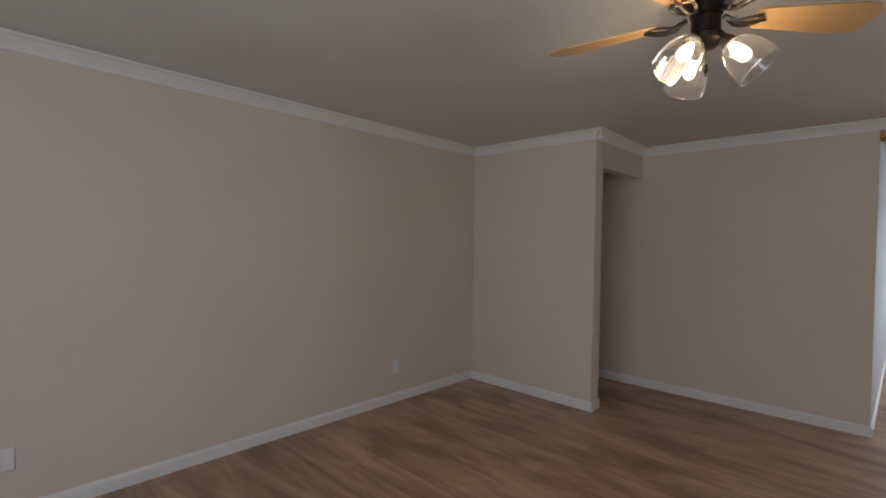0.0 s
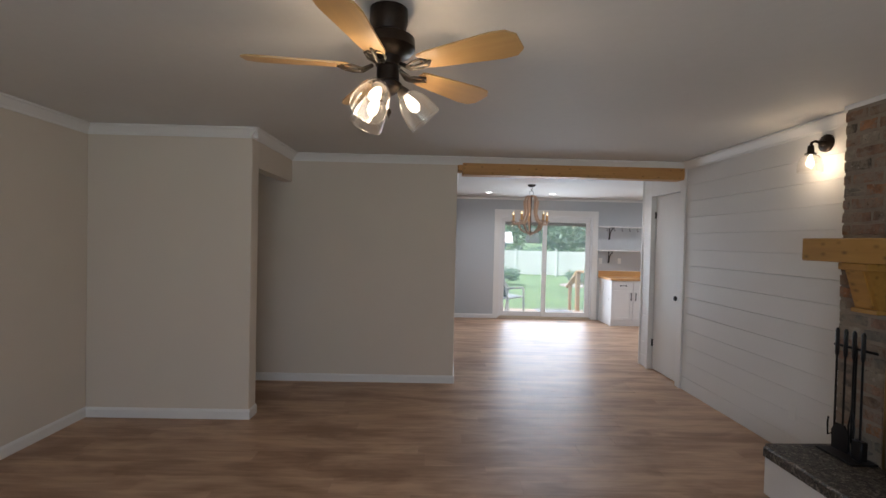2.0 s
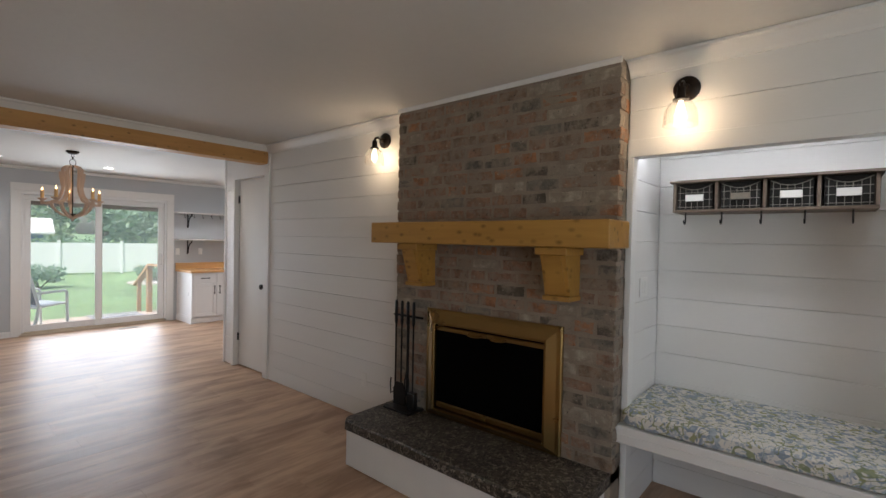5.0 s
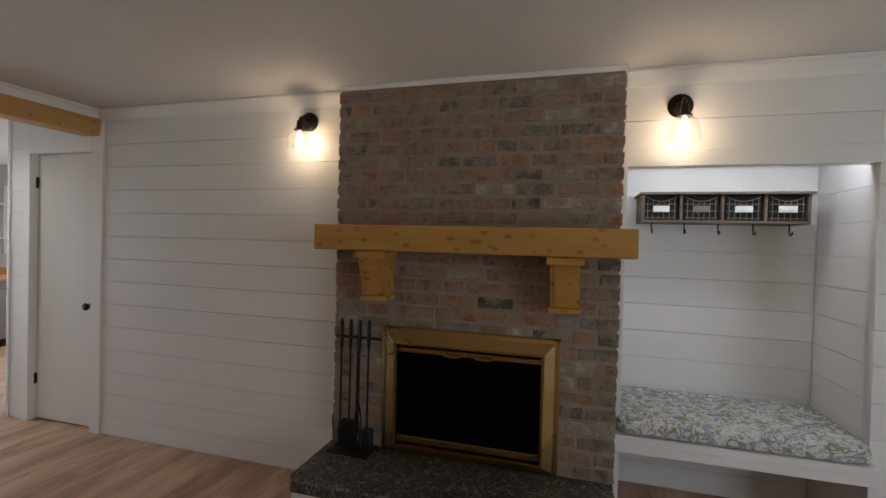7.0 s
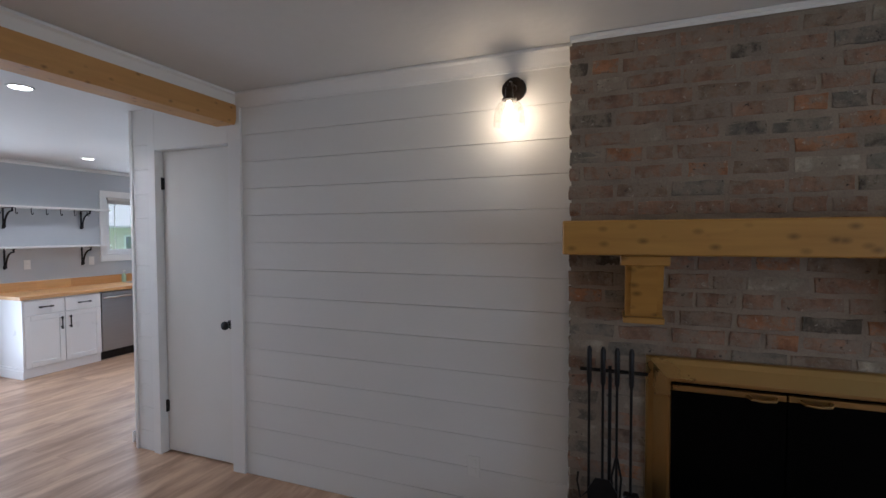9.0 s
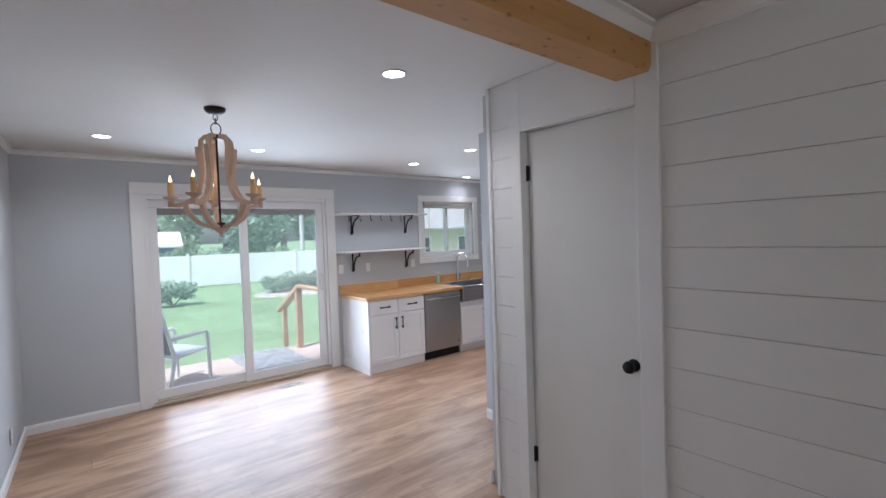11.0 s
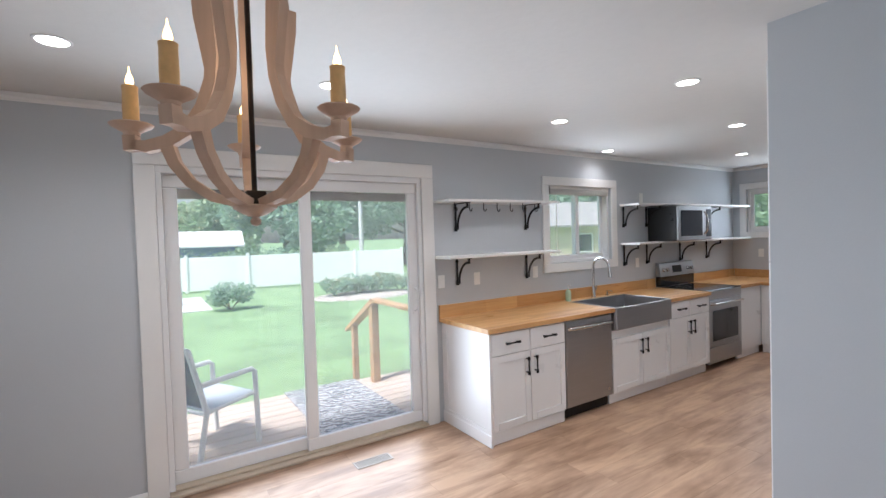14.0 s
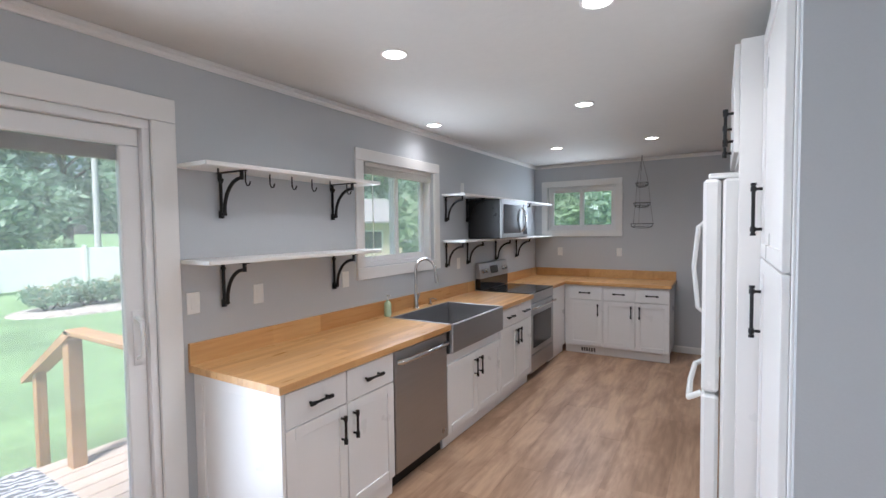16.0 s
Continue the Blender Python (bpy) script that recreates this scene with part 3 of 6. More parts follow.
# hearth tools
tools = thing("fireplace_tool_set", "black wrought iron fireplace tool set on a stand", "fire tools", pose(2.90, 3.08, HZ))
boxes("foot_plate", BLACK, tools, (-0.08, -0.13, 0, 0.08, 0.13, 0.014), b=0.004)
bm = bmesh.new()
tube(bm, [(0.04, 0.0, 0.01), (0.04, 0.0, 0.66), (0.035, 0, 0.68)], 0.008, 8)
tube(bm, [(0.02, -0.155, 0.665), (0.02, 0.126, 0.665)], 0.008, 8)
part("stand", bm, BLACK, tools)
for k, name in enumerate(("poker", "shovel", "tongs", "brush")):
    y = 0.086 - 0.058 * k
    bm = bmesh.new()
    tube(bm, [(0.0, y, 0.10), (0.0, y, 0.60), (0.0, y, 0.615), (0.0, y, 0.76), (0.0, y, 0.775)], [0.006, 0.006, 0.011, 0.011, 0.005], 8)
    if name == "shovel":
        prism(bm, [(y - 0.055, 0.03), (y + 0.055, 0.03), (y + 0.06, 0.14), (y + 0.03, 0.19), (y - 0.03, 0.19), (y - 0.06, 0.14)], -0.018, -0.010, "x")
    if name == "brush":
        box(bm, -0.025, y - 0.035, 0.02, 0.02, y + 0.03, 0.14, 0.006)
    if name == "poker":
        tube(bm, [(0, y, 0.12), (-0.01, y + 0.035, 0.09), (0.0, y + 0.05, 0.16), (0, y + 0.045, 0.2)], 0.005, 6)
        tube(bm, [(0, y, 0.12), (0, y, 0.03)], [0.006, 0.003], 6)
    if name == "tongs":
        tube(bm, [(0, y, 0.3), (0, y + 0.02, 0.2), (0, y + 0.01, 0.04)], 0.005, 6)
        tube(bm, [(0, y, 0.3), (0, y - 0.02, 0.2), (0, y - 0.01, 0.04)], 0.005, 6)
    part(name, bm, BLACK, tools, "", True)


# ---- wall sconces ----
def sconce(y, z=2.298):
    s = thing("wall_sconce", "dark bronze wall sconce with clear glass bell shade, lit", "wall lamp", pose(EX - 0.002, y, z), "sconces beside the fireplace")
    bm = bmesh.new()
    lathe(bm, [(0.062, 0), (0.062, 0.012), (0.054, 0.02), (0.02, 0.024), (0.016, 0.05), (0.012, 0.055)], 24, pose(0, 0, 0, 0, -90, 0))
    part("wall_plate", bm, BRONZE, s, "", True)
    bm = bmesh.new()
    tube(bm, [(-0.045, 0, 0), (-0.085, 0, 0.012), (-0.11, 0, 0.0), (-0.115, 0, -0.03)], 0.009, 10)
    tube(bm, [(-0.115, 0, -0.02), (-0.115, 0, -0.075)], [0.018, 0.022], 14)
    tube(bm, [(-0.115, 0, -0.075), (-0.115, 0, -0.083)], [0.036, 0.036], 16)
    part("arm", bm, BRONZE, s, "", True)
    bm = bmesh.new()
    lathe(bm, [(0.030, -0.084), (0.055, -0.10), (0.070, -0.13), (0.076, -0.17), (0.077, -0.205)], 24, pose(-0.115, 0, 0))
    bmesh.ops.delete(bm, geom=[f for f in bm.faces if len(f.verts) > 4], context="FACES")
    sh = part("shade", bm, CLEAR, s, "clear glass bell shade", True)
    sh.visible_shadow = False
    bm = bmesh.new()
    lathe(bm, [(0.010, -0.085), (0.012, -0.10), (0.019, -0.125), (0.021, -0.142), (0.017, -0.158), (0.006, -0.167)], 14, pose(-0.115, 0, 0))
    bl = part("light_bulb", bm, BULBGLOW, s, "warm glowing bulb", True)
    bl.visible_shadow = False
    bulb("sconce_light", EX - 0.117, y, z - 0.15, 1.6, WARM, 0.03)
    return s


sconce(3.552, 2.318)
sconce(1.345, 2.298)

# ---- bench nook ----
structure("trim_nook_side", TRIM, [(EX - 0.010, 1.592, 0, EX + 0.069, 1.6235, NKZ - 0.001)], "white side board of the bench nook", b=0.002)
structure("trim_nook_head", TRIM, [(EX - 0.010, NK0 - 0.02, NKZ - 0.0005, EX + 0.0695, 1.6235, NKZ + 0.092)], "white head board of the bench nook", b=0.002)
bench = thing("window_bench", "white built-in bench with an open space below", "bench")
boxes("seat_board", TRIM, bench, (3.045, NK0 - 0.015, 0.515, 3.715, NK1 + 0.015, 0.555), b=0.003)
boxes("front_apron", TRIM, bench, (3.045, NK0 - 0.015, 0.465, 3.07, NK1 + 0.015, 0.5145), b=0.003)
cushion = thing("bench_cushion", "white cushion with blue and green floral print on the bench", "cushion")
bm = bmesh.new()
cx0, cx1, cy0, cy1, cz = 3.05, 3.70, NK0 - 0.005, NK1 + 0.005, 0.557
rings = []
for d, z in ((0.02, 0), (0.0, 0.012), (-0.004, 0.04), (0.0, 0.07), (0.02, 0.088)):
    ring = []
    for k in range(24):
        a = 2 * math.pi * k / 24
        c, s_ = math.cos(a), math.sin(a)
        e = 0.18
        ring.append(((cx0 + cx1) / 2 + ((cx1 - cx0) / 2 - d) * math.copysign(abs(c) ** e, c), (cy0 + cy1) / 2 + ((cy1 - cy0) / 2 - d) * math.copysign(abs(s_) ** e, s_), cz + z))
    rings.append(ring)
grid_solid(bm, rings)
part("cover", bm, FABRIC, cushion, "", True)

org = thing("wall_cubby_rack", "grey-brown wooden wall cubby with wire basket fronts and hooks", "shelf", pose(3.72, 0, 0))
oy0, oy1, oz0, oz1, od = 0.612, 1.475, 1.705, 1.884, 0.28
boxes("case", BOXWOOD, org, (-od, oy0, oz0, -0.002, oy1, oz0 + 0.016), (-od - 0.02, oy0 - 0.015, oz1 - 0.014, -0.002, oy1 + 0.015, oz1), (-od, oy0, oz0 + 0.0165, -0.002, oy0 + 0.016, oz1 - 0.0145), (-od, oy1 - 0.016, oz0 + 0.0165, -0.002, oy1, oz1 - 0.0145), (-0.02, oy0 + 0.0165, oz0 + 0.0165, -0.003, oy1 - 0.0165, oz1 - 0.0145), b=0.002)
step = (oy1 - oy0) / 4
for k in range(1, 4):
    boxes("divider", BOXWOOD, org, (-od, oy0 + step * k - 0.008, oz0 + 0.0165, -0.021, oy0 + step * k + 0.008, oz1 - 0.0145), b=0.002)
# One solid dark block fills each basket behind its wires.
DARKIN = mat("dark_basket_block", (0.012, 0.011, 0.010), 0.8, vary=0.3)
WIRE = mat("grey_wire", (0.30, 0.28, 0.25), 0.4, metal=0.9, vary=0.2)
for k in range(4):
    a, b2 = oy0 + step * k + 0.02, oy0 + step * (k + 1) - 0.02
    bas = boxes("wire_basket", DARKIN, org, (-od + 0.02, a, oz0 + 0.02, -0.03, b2, oz1 - 0.02), label="dark wire basket")
    bm = bmesh.new()
    for j in range(6):
        y = a + (b2 - a) * (j + 0.5) / 6
        tube(bm, [(-od + 0.012, y, oz0 + 0.019), (-od + 0.012, y, oz1 - 0.03 - 0.02 * math.sin(math.pi * (j + 0.5) / 6))], 0.0016, 5)
    for j in range(3):
        z = oz0 + 0.03 + j * 0.04
        tube(bm, [(-od + 0.012, a, z), (-od + 0.012, b2, z)], 0.0016, 5)
    tube(bm, [(-od + 0.012, a + (b2 - a) * q / 8, oz1 - 0.025 - 0.028 * math.sin(math.pi * q / 8)) for q in range(9)], 0.0022, 5)
    part("wire_front", bm, WIRE, bas)["kind"] = "stuff"
    boxes("label_plate", (WIRE if k == 2 else PLASTICW), bas, (-od + 0.002, (a + b2) / 2 - 0.045, oz0 + 0.062, -od + 0.01, (a + b2) / 2 + 0.045, oz0 + 0.10), b=0.003, label="blank label plate")
for k in range(5):
    y = oy0 + 0.09 + k * 0.178
    bm = bmesh.new()
    tube(bm, [(-od + 0.03, y, oz0), (-od + 0.03, y, oz0 - 0.05), (-od + 0.015, y, oz0 - 0.065), (-od - 0.005, y, oz0 - 0.06), (-od - 0.01, y, oz0 - 0.045)], 0.004, 7)
    part("hook", bm, BLACK, org, "small black hook", True)
strip = thing("led_light_strip", "white light strip behind the nook header, lit", "light strip")
boxes("strip", STRIPGLOW, strip, (EX + 0.09, NK0 + 0.02, 2.105, EX + 0.12, NK1 - 0.02, 2.119))
area("nook_strip_light", EX + 0.11, 1.045, 2.10, (3.45, 1.045, 1.2), 1.1, 0.05, 0.9, (0.93, 0.96, 1.0))


# ---- ceiling fan ----
fan = thing("ceiling_fan", "dark bronze ceiling fan with oak blades and lit glass shades", "ceiling fan", pose(0.172, 2.215, CEIL))
bm = bmesh.new()
lathe(bm, [(0.075, 0), (0.077, -0.05), (0.066, -0.092), (0.070, -0.098), (0.105, -0.115), (0.108, -0.155), (0.09, -0.178), (0.055, -0.19), (0.05, -0.225), (0.04, -0.23)], 28)
part("motor_housing", bm, BRONZE, fan, "", True)
bm = bmesh.new()
lathe(bm, [(0.045, -0.23), (0.046, -0.285), (0.058, -0.295), (0.056, -0.315), (0.03, -0.335), (0.01, -0.34)], 22)
part("switch_housing", bm, BRONZE, fan, "", True)
for k in range(5):
    rot = pose(0, 0, 0, 0, 0, 72 * k - 30)
    ar = bmesh.new()
    for sgn in (-1, 1):
        tube(ar, [(0.06, 0, -0.15), (0.10, 0.016 * sgn, -0.172), (0.135, 0.034 * sgn, -0.168), (0.17, 0.034 * sgn, -0.162), (0.185, 0.016 * sgn, -0.163), (0.17, 0.007 * sgn, -0.165)], [0.007, 0.006, 0.005, 0.005, 0.005, 0.004], 7)
    tube(ar, [(0.06, 0, -0.15), (0.12, 0, -0.175), (0.20, 0, -0.162)], [0.009, 0.007, 0.005], 7)
    ar.transform(rot @ pose(0, 0, -0.074))
    iron = part("blade_iron", ar, PEWTER, fan, "scrolled antique metal bracket", True)
    bm = bmesh.new()
    pr = [(0.155, -0.040), (0.19, -0.050), (0.47, -0.076), (0.525, -0.070), (0.556, -0.040), (0.556, 0.040), (0.525, 0.070), (0.47, 0.076), (0.19, 0.050), (0.155, 0.040)]
    tilt = pose(0, 0, -0.232, -12, 0, 0)
    grid_solid(bm, [[tilt @ Vector((x, y, z)) for x, y in pr] for z in (0, 0.007)])
    bl = part("blade", bm, BLADE, fan)
    bl.matrix_local = rot
for k in range(3):
    rot = pose(0, 0, -0.300, 0, 0, 120 * k + 10) @ pose(0.05, 0, -0.01, 0, 138, 0)
    bm = bmesh.new()
    lathe(bm, [(0.012, -0.02), (0.018, 0.0), (0.026, 0.02), (0.028, 0.035)], 14, rot)
    part("lamp_holder", bm, PEWTER, fan, "", True)
    bm = bmesh.new()
    lathe(bm, [(0.028, 0.03), (0.050, 0.052), (0.064, 0.088), (0.070, 0.128), (0.071, 0.160)], 22, rot)
    bmesh.ops.delete(bm, geom=[f for f in bm.faces if len(f.verts) > 4], context="FACES")
    tube(bm, [rot @ Vector((0.071 * math.cos(q), 0.071 * math.sin(q), 0.160)) for q in [2 * math.pi * j / 24 for j in range(25)]], 0.0016, 6)
    sh = part("shade", bm, CLEAR, fan, "seeded clear glass shade", True)
    sh.visible_shadow = False
    bm = bmesh.new()
    lathe(bm, [(0.010, 0.035), (0.016, 0.05), (0.023, 0.078), (0.022, 0.098), (0.010, 0.113)], 14, rot)
    lb = part("light_bulb", bm, BULBGLOW, fan, "glowing bulb", True)
    lb.visible_shadow = False
    p = pose(0.172, 2.215, CEIL) @ rot @ Vector((0, 0, 0.085))
    bulb("fan_light", *p, 1.9, WARM, 0.03)
bm = bmesh.new()
tube(bm, [(0.01, -0.03, -0.33), (0.01, -0.03, -0.405)], 0.0015, 5)
lathe(bm, [(0.003, -0.40), (0.010, -0.408), (0.011, -0.418), (0.005, -0.428), (0.002, -0.44)], 12, pose(0.01, -0.03, 0))
part("pull_chain", bm, BRONZE, fan, "", True)


# ---- plates ----
def outlet(name, label, m, holes=1, group=""):
    o = thing(name, label, "outlet" if "outlet" in name else "switch", m, group)
    boxes("cover_plate", PLASTICW, o, (-0.035 * holes, -0.006, -0.057, 0.035 * holes, 0, 0.057), b=0.003)
    for k in range(holes):
        cx = (k - (holes - 1) / 2) * 0.05
        bm = bmesh.new()
        for dz in ((-0.022, 0.022) if "outlet" in name else (0,)):
            box(bm, cx - 0.015, -0.009, dz - (0.016 if "outlet" in name else 0.033), cx + 0.015, -0.006, dz + (0.016 if "outlet" in name else 0.033), 0.002)
        part("insert", bm, PLASTICW, o)
    return o


outlet("wall_outlet", "white outlet on the board wall by the floor", pose(EX - 0.001, 3.77, 0.33, 0, 0, -90))
outlet("light_switch", "white double rocker switch on the nook wall", pose(3.40, NK1 - 0.001, 1.27, 0, 0, 0), 2)
outlet("wall_outlet", "white outlet low on the dining room wall", pose(0.722, 9.0, 0.26, 0, 0, 88.2))
outlet("wall_outlet", "white outlet low on the cream wall", pose(WX + 0.001, 3.22, 0.32, 0, 0, 90))
outlet("wall_outlet", "white outlet low on the cream wall", pose(WX + 0.001, 0.62, 0.33, 0, 0, 90))


# ---- windows and patio door ----
def casing(name, x0, x1, z0, z1, w, m, sill=True, label="white flat window casing"):
    """Flat casing round a hole, in the plane y = 0, proud towards -y."""
    bs = [(x0 - w, -0.02, z1, x1 + w, 0, z1 + w), (x0 - w, -0.02, z0, x0, 0, z1 - 0.001), (x1, -0.02, z0, x1 + w, 0, z1 - 0.001)]
    if sill:
        bs.append((x0 - w, -0.022, z0 - w, x1 + w, 0, z0 - 0.001))
    ob = structure(name, TRIM, bs, label, b=0.003)
    ob.matrix_world = m
    return ob


def sash(parent, x0, x1, z0, z1, y, t=0.045, d=0.035, label=""):
    s_ = boxes("sash_frame", VINYL, parent, (x0, y, z0, x1, y + d, z0 + t), (x0, y, z1 - t, x1, y + d, z1), (x0, y, z0 + t, x0 + t, y + d, z1 - t), (x1 - t, y, z0 + t, x1, y + d, z1 - t), b=0.003, label=label)
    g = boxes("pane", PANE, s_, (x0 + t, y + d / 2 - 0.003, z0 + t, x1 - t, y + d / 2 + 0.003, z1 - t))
    g.visible_shadow = False
    return s_


def slider_window(name, label, x0, x1, z0, z1, m, blind=0.0, hang=None):
    wdw = tagged(new(name), label, "window", "", "structure")
    wdw.matrix_world = m
    boxes("window_frame", VINYL, wdw, (x0, 0.03, z0, x1, 0.13, z0 + 0.03), (x0, 0.03, z1 - 0.03, x1, 0.13, z1), (x0, 0.03, z0 + 0.03, x0 + 0.03, 0.13, z1 - 0.03), (x1 - 0.03, 0.03, z0 + 0.03, x1, 0.13, z1 - 0.03), b=0.003)
    mid = (x0 + x1) / 2
    sash(wdw, x0 + 0.03, mid + 0.02, z0 + 0.03, z1 - 0.03, 0.05)
    sash(wdw, mid - 0.02, x1 - 0.03, z0 + 0.03, z1 - 0.03, 0.09)
    if blind:
        bl = boxes("raised_blind", mat("blind_slats", (0.62, 0.60, 0.56), 0.5, vary=0.06), wdw, (x0 + 0.032, -0.004, z1 - 0.035, x1 - 0.032, 0.035, z1 - 0.001), b=0.003, label="raised pale mini blind")
        for k in range(9):
            boxes("slat", bl.data.materials[0], bl, (x0 + 0.035, -0.002, z1 - 0.036 - blind * (k + 1) / 9, x1 - 0.035, 0.03, z1 - 0.036 - blind * (k + 1) / 9 + blind / 9 * 0.6), b=0.001)
        bm = bmesh.new()
        tube(bm, [(x0 + 0.12, 0.0, z1 - 0.08), (x0 + 0.12, 0.0, z0 + 0.06)], 0.004, 6)
        part("wand", bm, PLASTICW, bl)
    return wdw


NORTH = pose(0, NY, 0)
ENDM = pose(HX, NY, 0, 0, 0, -90)
casing("window_casing_1", SL[0], SL[1], 0.0, SL[3], 0.115, NORTH, False, "white flat patio door casing")
casing("window_casing_2", W1[0], W1[1], W1[2], W1[3], 0.09, NORTH)
casing("window_casing_3", NY - W2[1], NY - W2[0], W2[2], W2[3], 0.085, ENDM)
slider_window("window_1", "white vinyl sliding window over the kitchen sink", *W1, NORTH, 0.055)
slider_window("window_2", "white vinyl sliding window high on the end wall", NY - W2[1], NY - W2[0], W2[2], W2[3], ENDM)
front = slider_window("window_3", "white vinyl front window in the living room", -1.5, 0.9, 0.7, 2.0, pose(0, SY, 0, 0, 0, 180))

patio = tagged(new("patio_door"), "white vinyl sliding patio door with two large panes, closed", "door", "", "structure")
patio.matrix_world = NORTH
boxes("door_frame", VINYL, patio, (SL[0], 0.0, 2.085, SL[1], 0.14, 2.13), (SL[0], 0, 0.04, SL[0] + 0.035, 0.14, 2.085), (SL[1] - 0.035, 0, 0.04, SL[1], 0.14, 2.085), b=0.003)
boxes("threshold", mat("tan_threshold", (0.55, 0.45, 0.34), 0.5), patio, (SL[0] - 0.02, -0.03, 0.001, SL[1], 0.14, 0.022), (SL[0] + 0.02, 0.02, 0.0225, SL[1] - 0.02, 0.10, 0.04), b=0.004)
for x0, x1, y in ((SL[0] + 0.035, 2.70, 0.075), (2.60, SL[1] - 0.035, 0.03)):
    sp = boxes("sash_frame", VINYL, patio, (x0, y, 0.042, x1, y + 0.042, 0.135), (x0, y, 2.0, x1, y + 0.042, 2.083), (x0, y, 0.136, x0 + 0.085, y + 0.042, 1.999), (x1 - 0.085, y, 0.136, x1, y + 0.042, 1.999), b=0.005)
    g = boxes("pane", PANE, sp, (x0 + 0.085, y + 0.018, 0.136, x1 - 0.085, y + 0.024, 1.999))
    g.visible_shadow = False
    boxes("raised_blind", mat("grey_inner_blind", (0.33, 0.32, 0.31), 0.6, vary=0.08), sp, (x0 + 0.087, y + 0.027, 1.93, x1 - 0.087, y + 0.036, 1.997), label="grey raised blind between the panes")
bm = bmesh.new()
tube(bm, [(3.545, 0.03, 1.00), (3.545, -0.02, 1.02), (3.545, -0.03, 1.10), (3.545, -0.02, 1.18), (3.545, 0.03, 1.20)], 0.011, 8)
box(bm, 3.525, 0.024, 0.97, 3.565, 0.03, 1.23, 0.003)
part("pull_handle", bm, VINYL, patio, "white curved pull handle", True)


# ---- shelves ----
def pipe_bracket(parent, x, z, depth=0.2, h=0.235):
    """Black iron bracket below a shelf: upright, top strap and curved brace; y = 0 is the wall."""
    bm = bmesh.new()
    tube(bm, [(x, -0.016, z - h), (x, -0.016, z - 0.006)], 0.009, 8)
    tube(bm, [(x, -0.016, z - h - 0.012), (x, -0.016, z - h + 0.03)], 0.0145, 8)
    tube(bm, [(x, -0.016, z - 0.045), (x, -0.016, z - 0.03)], 0.014, 8)
    box(bm, x - 0.012, -depth - 0.03, z - 0.007, x + 0.012, 0, z - 0.001, 0.001)
    n = 8
    tube(bm, [(x, -0.045 - (depth - 0.05) * (1 - math.cos(math.pi / 2 * k / n)), z - h + 0.02 + (h - 0.06) * math.sin(math.pi / 2 * k / n)) for k in range(n + 1)], 0.010, 8)
    tube(bm, [(x, -0.02, z - h + 0.012), (x, -0.05, z - h + 0.012)], 0.012, 8)
    tube(bm, [(x, -depth, z - 0.05), (x, -depth, z - 0.005)], 0.010, 8)
    part("bracket", bm, BLACK, parent, "black pipe-style iron bracket", True)


def wall_shelf(x0, x1, z, xs, hooks=(), depth=0.255):
    s_ = thing("wall_shelf", "white floating shelf on black iron brackets" + (" with hooks below" if hooks else ""), "shelf", NORTH, "kitchen wall shelves")
    boxes("shelf_board", TRIM, s_, (x0, -depth, z, x1, -0.001, z + 0.022), b=0.003)
    for x in xs:
        pipe_bracket(s_, x, z)
    for x in hooks:
        bm = bmesh.new()
        tube(bm, [(x, -0.16, z), (x, -0.16, z - 0.055), (x, -0.172, z - 0.075), (x, -0.19, z - 0.075), (x, -0.2, z - 0.055)], 0.004, 7)
        part("hook", bm, BLACK, s_, "small black hook", True)
    return s_


wall_shelf(3.738, 5.035, 1.915, (3.965, 4.80), [3.86 + 0.155 * k for k in range(7)])
wall_shelf(3.738, 5.035, 1.435, (3.965, 4.80))
wall_shelf(6.29, HX - 0.002, 1.915, (6.34, 6.78, 8.15))
wall_shelf(6.29, HX - 0.002, 1.465, (6.34, 6.78, 7.50, 8.15))

# microwave between the shelves
mw = thing("microwave", "stainless steel microwave with dark glass door between the shelves", "microwave", pose(6.82, NY - 0.395, 1.489))
boxes("body", mat("black_enamel", (0.02, 0.02, 0.02), 0.3), mw, (0, 0.025, 0, 0.74, 0.39, 0.415), b=0.006)
mwd = boxes("door", STEEL, mw, (0.002, -0.002, 0.004, 0.738, 0.024, 0.411), b=0.006)
MWGLASS = mat("grey_microwave_glass", (0.035, 0.04, 0.05), 0.15, vary=0.1, bump=0.0)
boxes("window", MWGLASS, mwd, (0.05, -0.006, 0.055, 0.515, -0.0025, 0.36), b=0.002)
boxes("control_panel", MWGLASS, mwd, (0.60, -0.006, 0.04, 0.72, -0.0025, 0.375), b=0.002)
bm = bmesh.new()
tube(bm, [(0.55, -0.002, 0.07), (0.55, -0.04, 0.11), (0.55, -0.052, 0.205), (0.55, -0.04, 0.30), (0.55, -0.002, 0.34)], 0.010, 10)
part("handle", bm, CHROME, mwd, "curved steel handle", True)


# ---- cabinets ----
def bar_pull(parent, x, y, z, length, upright=True):
    """Matt black bar pull with two posts."""
    bm = bmesh.new()
    d = Vector((0, 0, 1)) if upright else Vector((1, 0, 0))
    c = Vector((x, y - 0.03, z))
    tube(bm, [c - d * length / 2, c + d * length / 2], 0.0068, 8)
    for s_ in (-1, 1):
        e = c + d * s_ * length * 0.40
        tube(bm, [e - d * 0.01, e + d * 0.01], 0.0105, 8)
        tube(bm, [e, e + Vector((0, 0.03, 0))], [0.005, 0.0065], 8)
        tube(bm, [c + d * s_ * length / 2 - d * 0.006, c + d * s_ * length / 2 + d * 0.004], 0.0105, 8)
    part("handle", bm, BLACK, parent, "matt black bar handle", True)


